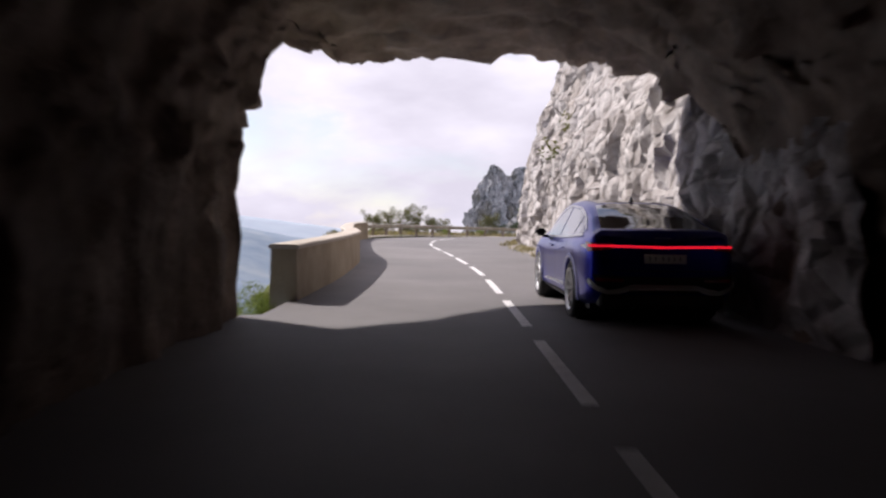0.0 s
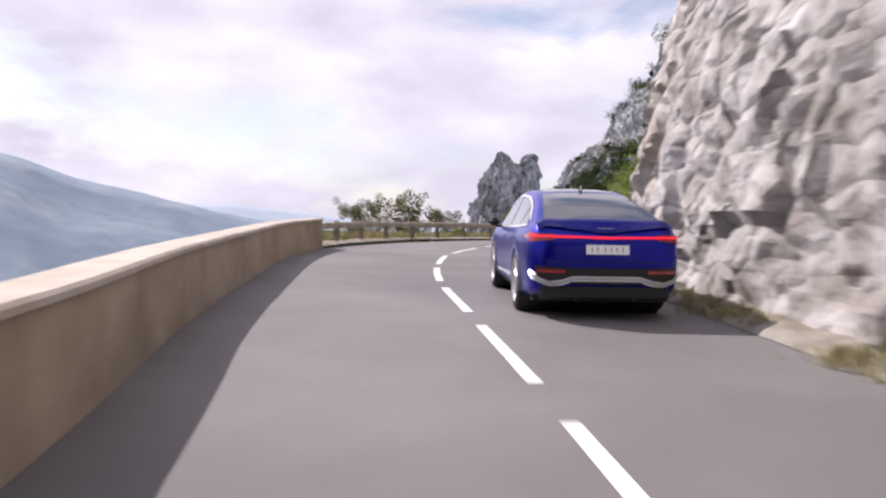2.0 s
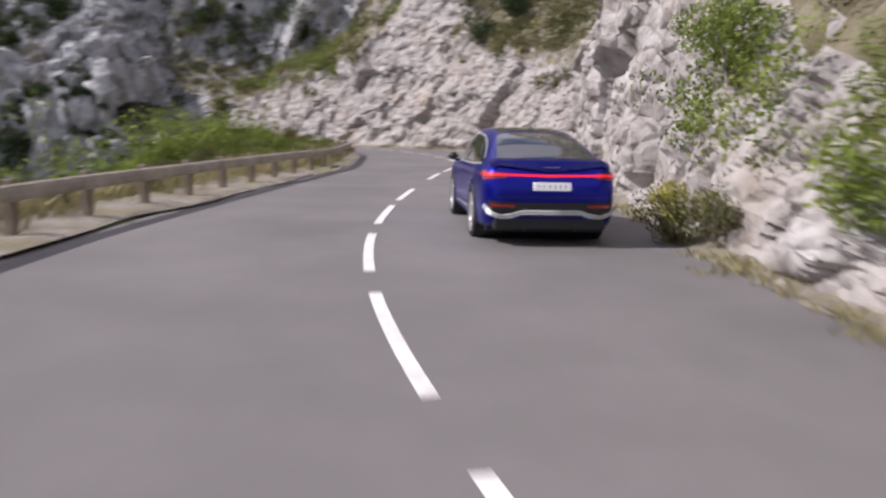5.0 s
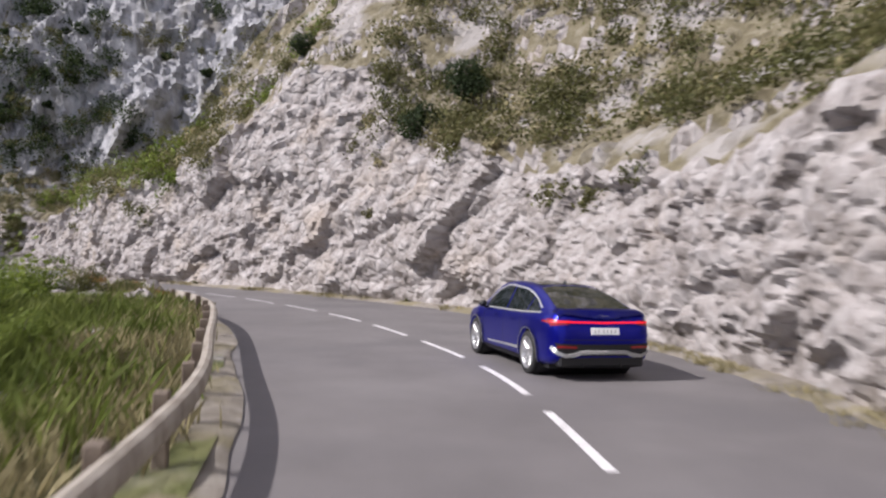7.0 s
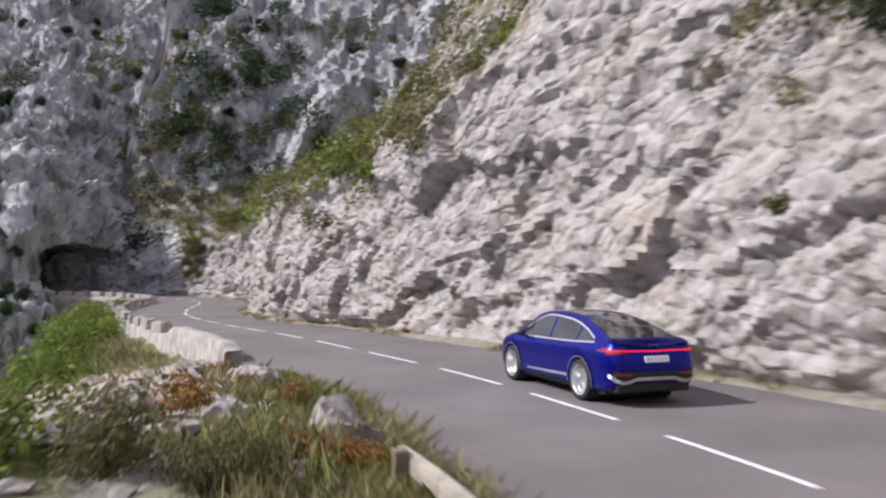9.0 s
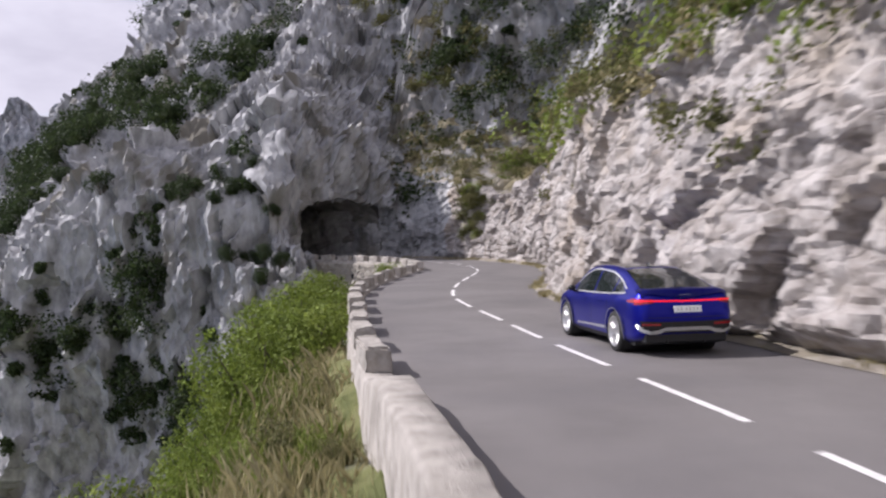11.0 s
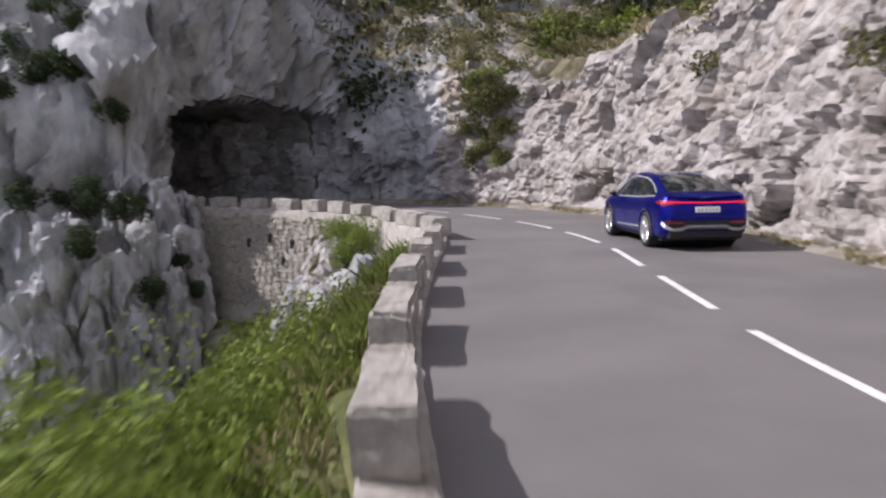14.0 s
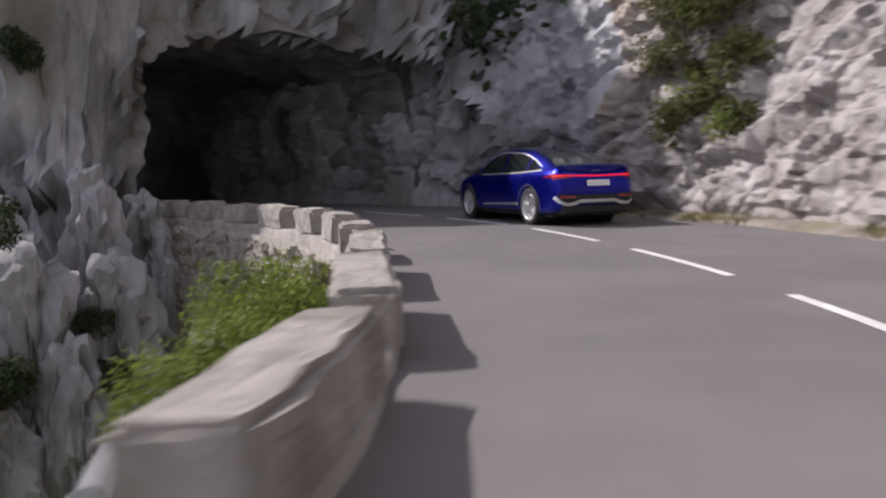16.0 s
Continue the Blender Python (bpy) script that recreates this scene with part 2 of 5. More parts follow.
def sweep(name, line, keys, zs, mats, rough=(1.0, 0.6, 0.22), side=1, pick=None, base_fn=zroad, stretch=1.0, smooth=False, hole=None, taper=0.6, calm_to=None):
    """A rock or slope surface along a line: keys give, by y (or by index along the line), the profile as (offset, height) pairs; zs the samples along the profile."""
    nrm = normals2d(line) * side
    ky = [k[0] for k in keys]
    prof = []
    n_p = len(zs)
    lens = []
    for k in keys:
        pr = np.array(k[1], float)
        s = np.linspace(0, 1, len(pr))
        prof.append(np.stack([np.interp(zs, s, pr[:, 0]), np.interp(zs, s, pr[:, 1])], 1))
    prof = np.array(prof)
    verts = []
    for i, (x, y) in enumerate(line):
        key = y if pick is None else pick[i]
        o = [np.interp(key, ky, prof[:, j, 0]) for j in range(n_p)]
        h = [np.interp(key, ky, prof[:, j, 1]) for j in range(n_p)]
        z0 = base_fn(y)
        for j in range(n_p):
            p = np.array([x + nrm[i, 0] * o[j], y + nrm[i, 1] * o[j], z0 + h[j]])
            f = min(1.0, abs(h[j]) / taper + 0.12)
            calm = 1.0 if calm_to is None else 0.42 + 0.58 * min(1.0, max(0.0, (y - calm_to) / 8))
            d = rocky(p, rough[0] * calm, rough[1] * calm, rough[2] * calm ** 0.35, stretch, min(1.0, max(0.0, (y - 50) / 20))) * f
            j2 = min(j + 1, n_p - 1)
            j1 = max(j2 - 1, 0)
            to, th = o[j2] - o[j1], h[j2] - h[j1]
            ln = math.hypot(to, th) or 1
            no, nz = th / ln, -to / ln        # outward from the rock is towards smaller offset
            verts.append((p[0] - nrm[i, 0] * no * d, p[1] - nrm[i, 1] * no * d, p[2] - nz * d))
    faces = grid_faces(len(line), n_p)
    if hole is not None:
        va = np.array(verts)
        cen = va[faces].mean(axis=1)
        faces = faces[[not hole(c) for c in cen]]
    if side < 0:
        faces = faces[:, ::-1]
    return mesh_object(name, verts, faces, mats, smooth, crisp=28 if smooth else 0)


def between(line, y0, y1):
    return line[(line[:, 1] >= y0) & (line[:, 1] <= y1)]


# ---- ground, road ----
def road():
    nrm = normals2d(CL)
    verts = []
    for (x, y), n in zip(CL, nrm):
        wl = min(np.linalg.norm(LL - (x, y), axis=1).min(), 4.6) + 0.12
        wr = min(np.linalg.norm(RL - (x, y), axis=1).min(), 5.2) + 0.3
        if y < 9.4:
            wl, wr = 5.2, 4.6
        if y > 166:
            wl = wr = 5.0
        for k in np.linspace(-wl, wr, 9):
            verts.append((x + n[0] * k, y + n[1] * k, zroad(y) - 0.0008 * k * k))
    return tagged(mesh_object("road", verts, grid_faces(len(CL), 9)[:, ::-1], ASPHALT, True), "worn grey asphalt mountain road with a dashed centre line", "road", kind="structure")


def dashes(parent):
    s = np.concatenate([[0], np.cumsum(np.linalg.norm(np.diff(CL, axis=0), axis=1))])
    nrm = normals2d(CL)

    def at(q, off):
        x, y = np.interp(q, s, CL[:, 0]), np.interp(q, s, CL[:, 1])
        n = (np.interp(q, s, nrm[:, 0]), np.interp(q, s, nrm[:, 1]))
        return (x + n[0] * off, y + n[1] * off, zroad(y) + 0.006)
    starts = [5.759 + 4.1258 * k for k in range(-1, 23)] + [3.559 + 4.3407 * k for k in range(23, 55)]
    for q in starts:
        if q < 0 or q + 3 > s[-1]:
            continue
        v = []
        for i in range(7):
            v += [at(q + i * 0.5, -0.065), at(q + i * 0.5, 0.065)]
        ob = mesh_object("road_marking", v, grid_faces(7, 2)[:, ::-1], PAINT)
        ob.parent = parent


the_road = road()
dashes(the_road)

# outer slope on the valley side
SL = np.array([p for p in spline([(-14.5, -40)] + LEFT[3:] , 1.0) if p[1] > 9])
OUT_KEYS = [
    (9, [(0.45, -0.7), (1.2, -0.9), (3, -3), (8, -14), (25, -45), (90, -110)]),
    (35, [(0.45, -0.7), (1.2, -0.9), (3, -3), (8, -14), (25, -45), (90, -110)]),
    (40, [(0.25, -0.1), (1.5, -0.3), (4, -2.5), (9, -13), (25, -45), (90, -110)]),
    (46, [(0.25, -0.05), (3, 0.0), (5, -1.0), (10, -10), (25, -40), (80, -100)]),
    (66, [(0.25, -0.05), (3, 0.0), (6, -0.8), (11, -7), (25, -30), (70, -90)]),
    (76, [(0.25, -0.02), (2.5, 0.2), (7, 0.5), (11, -2), (22, -20), (60, -80)]),
    (88, [(0.25, -0.02), (1.5, 0.25), (4.5, 0.55), (8, -1.5), (20, -20), (60, -80)]),
    (94, [(0.25, -0.02), (1.3, 0.15), (3.4, 0.45), (5.6, 0.3), (12, -9), (50, -78)]),
    (98, [(0.0, -0.07), (1.2, -0.2), (3, -1.0), (7, -6.5), (18, -28), (40, -75)]),
    (100.5, [(0.25, -0.3), (1.2, -0.7), (3, -2.6), (7, -9), (18, -28), (40, -75)]),
    (112, [(0.3, -0.5), (1.4, -1.2), (3, -3.2), (7, -10), (16, -28), (30, -75)]),
    (140, [(0.3, -0.5), (1.6, -1.4), (3.6, -2.7), (7, -5.4), (12, -26), (20, -70)]),
    (154, [(0.3, -0.7), (1.1, -2.0), (2.5, -3.4), (6, -5.4), (9, -24), (12, -70)]),
    (156, [(-0.3, -0.9), (-0.3, -2.5), (0.2, -4.0), (3.4, -5.2), (7, -24), (10, -70)]),
    (168, [(-0.4, -0.9), (-0.4, -2.5), (0.0, -4.4), (2.4, -5.8), (4, -26), (8, -70)]),
]
outer = sweep("outer_slope", SL, OUT_KEYS, np.concatenate([np.linspace(0, 0.6, 34), np.linspace(0.63, 1, 12)]), [SLOPE], (0.5, 0.5, 0.25), side=-1, stretch=1.0)
tagged(outer, "steep scrubby slope of soil and stones below the road", "slope", kind="structure")

# roadside cliff
def prof(h, lean=0.16, back=1.0):
    return [(0, -0.15), (0.05 * h * lean, 0.3 * h), (h * lean * 0.5, 0.65 * h), (h * lean, h), (h * lean + 4 * back, h + 4), (h * lean + 9 * back, h + 11), (h * lean + 17 * back, h + 24), (h * lean + 30 * back, h + 48)]


CLIFF_KEYS = [(10, prof(11, 0.2, 0.5)), (30, prof(11, 0.2, 0.5)), (36, prof(9, 0.22, 0.8)), (39.5, prof(4.5, 0.3, 1.2)), (43, prof(2.2, 0.4, 1.3)), (50, prof(1.6, 0.5, 1.2)), (55, prof(2.5, 0.4, 1.0)), (58.5, prof(8, 0.12, 0.8)), (63, prof(10, 0.1, 0.9)), (66, prof(5, 0.12, 1.3)), (72, prof(4, 0.12, 1.3)), (80, prof(5, 0.12, 1.2)), (86, prof(6.5, 0.1, 1.0)), (92, prof(11, 0.08, 0.9)), (97, prof(11.5, 0.08, 0.8)), (104, prof(7.5, 0.1, 1.0)), (117, prof(6.7, 0.12, 1.0)), (122, prof(7, 0.12, 2.0)), (130, prof(7.5, 0.14, 3.0)), (141, prof(7.5, 0.14, 3.4)), (150, prof(6, 0.14, 3.4)), (156, prof(5, 0.14, 3.0)), (162, prof(6, 0.14, 1.2)), (170.2, prof(8, 0.1, 0.5)), (171.4, [(0, -0.15), (0, 1.8), (0, 3.6), (0.1, 5.4), (0.5, 5.9), (1.0, 6.1), (1.5, 6.3), (2.0, 6.4)])]
CLIFF_Z = np.concatenate([np.linspace(0, 3 / 7, 56), np.linspace(3 / 7, 5 / 7, 36)[1:], np.linspace(5 / 7, 1, 18)[1:]])
cliff = sweep("roadside_cliff", between(RL, 6.6, 180), CLIFF_KEYS, CLIFF_Z, [ROCK], (0.9, 0.62, 0.28), stretch=1.0, smooth=True, calm_to=32)
cliff.data.materials.append(SOIL)
cliff.data.materials.append(ROCK_GREY)
for k_, pl in enumerate(cliff.data.polygons):
    if k_ % (len(CLIFF_Z) - 1) >= 56 and pl.normal.z > 0.30:
        pl.material_index = 1
    elif pl.center.y + 2.5 * noise.noise(pl.center * 0.4) > 162.5:
        pl.material_index = 2
tagged(cliff, "pale pinkish limestone cliff cut back beside the road", "cliff", kind="structure")

# far spur pierced by a second tunnel: stations from the inland side to its nose over the gorge, each from foot to crest
SPUR = [
    [(100, 118, 6), (101, 121, 15), (106, 126, 28), (116, 134, 50), (130, 148, 85)],
    [(82, 140, 5), (81.5, 143, 14), (80.5, 150, 31), (86, 166, 52), (96, 190, 85)],
    [(71, 159, 4), (71.2, 160.5, 12), (72, 164, 24), (76, 180, 45), (82, 215, 80)],
    [(64, 168, 1), (64.2, 169.2, 9), (65, 172, 18), (68, 186, 38), (72, 222, 72)],
    [(59.4, 170.2, -1), (59.4, 170.6, 8), (60, 173, 16), (62, 186, 32), (64, 226, 63)],
    [(51.0, 167, -6), (51, 167.5, 8), (51.5, 170, 15), (53, 184, 26), (54, 228, 49)],
    [(48.0, 165.8, -50), (48.3, 167, 2), (48, 170, 10), (47, 185, 20), (46, 228, 37)],
    [(41, 166, -50), (43, 171, 0), (42, 174, 8), (41, 190, 17), (40, 228, 30)],
    [(33, 168, -50), (36, 176, -4), (36, 179, 9), (35, 196, 14), (33, 229, 23)],
    [(22, 172, -50), (28, 182, -10), (29, 188, 4), (28, 204, 9), (26, 230, 15)],
    [(8, 180, -50), (18, 195, -20), (20, 204, -6), (20, 216, 2), (18, 234, 10)],
    [(-10, 200, -50), (5, 215, -34), (9, 224, -20), (10, 232, -10), (10, 240, -4)],
]
MOUTH_A, MOUTH_B = Vector((51.0, 166.9)), Vector((59.0, 170.0))


def in_mouth(c):
    """Inside the squarish opening of the second tunnel."""
    d = MOUTH_B - MOUTH_A
    q = Vector((c[0], c[1])) - MOUTH_A
    u = (q.dot(d) / d.length_squared + 0.03) / 1.08
    if not 0 < u < 1.0 or c[2] < 1.6 or abs(q.dot(Vector((-d.y, d.x)).normalized())) > 6:
        return False
    e = abs(u - 0.5) * 2 * (1 if u < 0.5 else 0.9)
    return c[2] < 2.87 + 5.15 * (1 - e ** 5) ** 0.4


def loft(name, stations, nu, nv, mats, rough, stretch, hole=None, smooth=False, dense=None):
    """A rock face through stations of 3D points, broken up along its normal."""
    cols = [spline([p[i] for p in stations], 1.0) for i in range(len(stations[0]))]
    at = np.interp(np.linspace(0, 1, nu), [0, 0.2, 0.75, 1], [0, dense[0], dense[1], 1]) if dense else np.linspace(0, 1, nu)
    cols = [np.stack([np.interp(at, np.linspace(0, 1, len(c)), c[:, k]) for k in range(3)], 1) for c in cols]
    P = np.zeros((nu, nv, 3))
    for i in range(nu):
        line = spline([c[i] for c in cols], 0.5)
        P[i] = np.stack([np.interp(np.linspace(0, 1, nv), np.linspace(0, 1, len(line)), line[:, k]) for k in range(3)], 1)
    N = np.cross(np.gradient(P, axis=0), np.gradient(P, axis=1))
    N /= np.linalg.norm(N, axis=2, keepdims=True) + 1e-9
    V = P.reshape(-1, 3)
    D = np.array([rocky(v, *rough, stretch) for v in V])
    V = V + N.reshape(-1, 3) * D[:, None]
    f = grid_faces(nu, nv)
    if hole is not None:
        cen = V[f].mean(axis=1)
        f = f[[not hole(c) for c in cen]]
    return mesh_object(name, V, f, mats, smooth, crisp=34 if smooth else 0)


spur = loft("far_cliff", SPUR, 560, 290, [ROCK_GREY], (3.0, 1.9, 0.6), 0.42, in_mouth, True, (0.3, 0.72))
tagged(spur, "tall grey limestone spur pierced by a dark road tunnel", "cliff", kind="structure")


def build_far_tunnel():
    """Rough rock bore behind the second portal, turning away."""
    d = (MOUTH_B - MOUTH_A).normalized()
    ahead = Vector((-d.y, d.x))
    rows = []
    steps = [(1.8, 1.7), (1.2, 1.34), (0.7, 1.15), (0.3, 1.05), (0.1, 1.0)] + [(0.6 + i * 1.0, 1.0) for i in range(26)]
    for k, wide in steps:
        c = (MOUTH_A + MOUTH_B) / 2 + ahead * k - d * (0.012 * max(k, 0) ** 2)
        ring = []
        for j in range(101):
            a = math.pi * j / 100
            lx = -math.copysign(abs(math.cos(a)) ** 0.42, math.cos(a)) * wide
            lx *= 4.0 if lx < 0 else 4.7
            lz = 4.95 * math.sin(a) ** 0.42 * wide if 0 < j < 100 else -3.0
            p = Vector((c.x + d.x * lx, c.y + d.y * lx, 2.87 + lz))
            q = rocky(p, 0.4, 0.55, 0.3) * (0 if j in (0, 100) else 0.8)
            ring.append((p.x + d.x * q * math.cos(a), p.y + d.y * q * math.cos(a), p.z - q * math.sin(a)))
        rows.append(ring)
    verts = [v for r in rows for v in r]
    f = grid_faces(len(rows), 101).tolist()
    f.append([(len(rows) - 1) * 101 + j for j in range(101)])
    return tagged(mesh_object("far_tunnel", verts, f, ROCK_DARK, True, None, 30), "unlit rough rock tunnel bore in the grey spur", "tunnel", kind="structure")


build_far_tunnel()


# first tunnel, round the start of the drive
def build_near_tunnel():
    rows, verts = 110, []
    ang = np.linspace(0, math.pi, 121)
    outl = []
    for a in ang:
        c, s = -math.cos(a), math.sin(a)
        x = 0.85 + (3.5 * c ** 0.8 if c > 0 else -3.75 * abs(c) ** 0.45)
        h = -0.4 if s < 1e-6 else 4.45 * s ** (0.75 if c > 0 else 0.40)
        end = float(np.interp(x, [-2.9, -2.4, -1.8, 0.5, 2.3, 3.3, 4.25], [9.6, 10.6, 14.9, 14.6, 13.4, 11.8, 9.8]))
        outl.append((x, h, end))
    for i in range(rows):
        for j, (x, h, end) in enumerate(outl):
            y = -26 + (end + 26) * (i / (rows - 1)) ** 0.7
            p = Vector((x, y, zroad(y) + h))
            rag = noise.noise(p * 1.9) * 0.22 + noise.noise(p * 4.7) * 0.12
            q = rocky(p, 0.25, 0.5, 0.3) * (0.45 if x < 0 else 0.7) + rag
            c = (x - 0.85) / 3.4
            verts.append((p.x - c * abs(q), p.y + (q if i == rows - 1 else 0), p.z - (q if h > 2 else 0) * 0.6))
    n = len(outl)
    f = grid_faces(rows, n).tolist()
    base = len(verts)
    # outer skin, so that the roof has thickness
    for i in range(rows):
        for j, (x, h, end) in enumerate(outl):
            y = -26 + (end + 26) * (i / (rows - 1)) ** 0.7
            c = (x - 0.85) / 3.4
            verts.append((0.85 + c * (9 if c < 0 else 6), y - 0.25 * (i == rows - 1), zroad(y) + (h * 2.2 if h > 0 else h)))
    f += (grid_faces(rows, n)[:, ::-1] + base).tolist()
    last = (rows - 1) * n
    for j in range(n - 1):
        f.append([last + j, last + j + 1, base + last + j + 1, base + last + j])
    f.append(list(range(base, base + n)))
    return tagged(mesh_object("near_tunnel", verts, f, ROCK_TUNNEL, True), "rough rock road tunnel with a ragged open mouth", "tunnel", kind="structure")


build_near_tunnel()


def build_brow():
    """Overhanging rock beside the mouth of the first tunnel."""
    bm = bmesh.new()
    bmesh.ops.create_cube(bm, size=1, matrix=Matrix.Translation((-6.0, 9.2, 8.1)) @ Matrix.Diagonal((8.0, 13.0, 5.2, 1)))
    bmesh.ops.subdivide_edges(bm, edges=bm.edges[:], cuts=22, use_grid_fill=True)
    for v in bm.verts:
        v.co.y += min(0.0, v.co.x + 2.0) * max(0.0, min(1.0, (v.co.y - 3) / 9))
    bm.normal_update()
    for v in bm.verts:
        v.co += v.normal * rocky(v.co, 0.4, 0.5, 0.3) * 0.6
    me = bpy.data.meshes.new("rock_brow")
    bm.to_mesh(me)
    bm.free()
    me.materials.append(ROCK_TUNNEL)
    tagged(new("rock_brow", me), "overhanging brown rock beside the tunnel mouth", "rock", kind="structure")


build_brow()


# ---- distance ----
def build_distance():
    """Valley floor and the ranges beyond it, with the haze painted into their colour."""
    v, f = [(0, 0, -150)], []
    n = 64
    for r in (250, 900, 2000, 4600):
        for k in range(n):
            a = 2 * math.pi * k / n
            v.append((r * math.cos(a), r * math.sin(a), -150 + 25 * noise.noise(Vector((r * math.cos(a), r * math.sin(a), 0)) * 0.004)))
    for k in range(n):
        f.append((0, 1 + k, 1 + (k + 1) % n))
    for j in range(3):
        for k in range(n):
            a, b = 1 + j * n + k, 1 + j * n + (k + 1) % n
            f.append((a, a + n, b + n, b))
    tagged(mesh_object("valley_ground", v, f, FOREST_HAZED, True), "wooded valley floor far below the road, haze painted into its colour", "ground", kind="structure")

    def range_(name, dist, depth, elev, mat, label, seed):
        """elev: rows of (degrees left of north, degrees above the eye)."""
        az = np.linspace(elev[0][0], elev[-1][0], 240)
        el = np.interp(az, [e[0] for e in elev], [e[1] for e in elev])
        verts = []
        for a, e in zip(az, el):
            for k in range(14):
                q = k / 13
                d = dist - depth * (1 - q)
                x, y = -math.sin(radians(a)) * d, math.cos(radians(a)) * d
                top = dist * math.tan(radians(e))
                w = Vector((x, y, seed))
                spur_ = noise.fractal(w * (3.2 / dist), 0.9, 2.1, 6) * 0.16
                z = -150 + (top + 150) * (q ** 0.85) * (1 + spur_ * math.sin(math.pi * q) * 1.6) + noise.noise(w * (40 / dist)) * dist * 0.0012 * q
                verts.append((x, y, z))
            d = dist * 1.15
            verts.append((-math.sin(radians(a)) * d, math.cos(radians(a)) * d, -150))
        ob = mesh_object(name, verts, grid_faces(240, 15), mat, True)
        return tagged(ob, label, "mountain", kind="structure")

    range_("near_range", 1500, 900, [(-40, 0.2), (0, 0.4), (7, 0.9), (11.5, 1.55), (15, 2.2), (20, 3.3), (24, 4.1), (27, 5.2), (29.5, 5.7), (36, 6.4), (45, 7.5), (70, 8.0), (100, 6.0)], FOREST_HAZED, "wooded ridge across the valley, haze painted in as blue-green", 3.0)
    range_("far_range", 4000, 1200, [(-60, 1.0), (-20, 1.2), (0, 1.4), (6, 1.8), (9, 2.2), (14, 2.7), (20, 2.6), (30, 3.0), (100, 3.0)], FOREST_FAR_HAZED, "far mountain range, haze painted in as pale blue", 9.0)


build_distance()


def build_peak():
    """Twin-topped rock tower beyond the spur."""
    st = []
    prof_ = [(-26, -8, 34), (-20, 2, 30), (-14, 12, 24), (-8, 27, 18), (-4, 34, 15), (-1.5, 37.5, 14), (1.5, 36, 14), (4, 33, 14), (7, 35.2, 15), (10, 35, 16), (12.5, 28, 18), (14, 16, 24), (20, 10, 30), (30, 2, 34)]
    for dx, top, thick in prof_:
        x = 22 + dx
        st.append([(x, 310 - thick * 0.8, -30), (x, 310 - thick * 0.45, -5 + top * 0.2), (x, 310 - thick * 0.25, top * 0.6), (x, 310, top)])
    ob = loft("rock_tower", st, 120, 60, [ROCK_GREY], (1.8, 2.4, 0.9), 0.5)
    tagged(ob, "grey twin-topped limestone rock tower in the distance", "rock", kind="structure")


build_peak()


# ---- helpers for things ----
def part(name, bm, mat, parent=None, label="", smooth=False):
    me = bpy.data.meshes.new(name)
    bm.to_mesh(me)
    bm.free()
    for m in mat if isinstance(mat, (list, tuple)) else [mat]:
        me.materials.append(m)
    if smooth:
        me.polygons.foreach_set("use_smooth", [True] * len(me.polygons))
    ob = new(name, me)
    if parent:
        ob.parent = parent
    if label:
        ob["label"] = label
    return ob


def box(size, m=None, bevel=0.0, seg=1, jitter=0.0, rnd=None):
    bm = bmesh.new()
    bmesh.ops.create_cube(bm, size=1, matrix=Matrix.Diagonal((*size, 1)))
    if bevel:
        bmesh.ops.bevel(bm, geom=bm.edges[:], offset=bevel, segments=seg, affect="EDGES")
    if jitter:
        for v in bm.verts:
            v.co += Vector((rnd.uniform(-1, 1), rnd.uniform(-1, 1), rnd.uniform(-1, 1))) * jitter
    if m is not None:
        bmesh.ops.transform(bm, matrix=m, verts=bm.verts)
    return bm


def lathe(profile, seg=32, axis="x"):
    """Turned shape: profile of (along the axis, radius)."""
    bm = bmesh.new()
    rings = []
    for a, r in profile:
        ring = []
        for k in range(seg):
            t = 2 * math.pi * k / seg
            ring.append(bm.verts.new((a, r * math.cos(t), r * math.sin(t))))
        rings.append(ring)
    for p, q in zip(rings, rings[1:]):
        for k in range(seg):
            bm.faces.new((p[k], p[(k + 1) % seg], q[(k + 1) % seg], q[k]))
    bmesh.ops.recalc_face_normals(bm, faces=bm.faces)
    return bm


def plain(name, colour, rough=0.5, metal=0.0, emit=0.0, coat=0.0, spec=0.5):
    m = bpy.data.materials.new(name)
    m.use_nodes = True
    b = m.node_tree.nodes["Principled BSDF"]
    b.inputs["Base Color"].default_value = (*colour, 1)
    b.inputs["Roughness"].default_value, b.inputs["Metallic"].default_value = rough, metal
    b.inputs["Specular IOR Level"].default_value = spec
    b.inputs["Coat Weight"].default_value = coat
    b.inputs["Coat Roughness"].default_value = 0.04
    if emit:
        b.inputs["Emission Color"].default_value = (*colour, 1)
        b.inputs["Emission Strength"].default_value = emit
    return m


# ---- car ----
BLUE = plain("deep blue metallic paint", (0.004, 0.006, 0.30), 0.30, 0.78, coat=0.3)
BLACK = plain("black plastic", (0.012, 0.012, 0.014), 0.55)
GLASS = plain("dark tinted car glass", (0.012, 0.016, 0.018), 0.05, coat=0.6, spec=0.8)
SILVER = plain("satin silver trim", (0.70, 0.70, 0.69), 0.28, 0.6)
RIM = plain("bright alloy", (0.55, 0.55, 0.55), 0.3, 0.8)
TYRE = plain("tyre rubber", (0.018, 0.018, 0.018), 0.8)
LAMP = plain("lit red tail lamp", (0.85, 0.012, 0.03), 0.25, emit=0.7)
LAMP_DARK = plain("red lens", (0.28, 0.008, 0.012), 0.15, coat=0.8)
PLATE = plain("white number plate", (0.90, 0.90, 0.89), 0.5)
PLATE_INK = plain("plate bars", (0.16, 0.16, 0.18), 0.6)


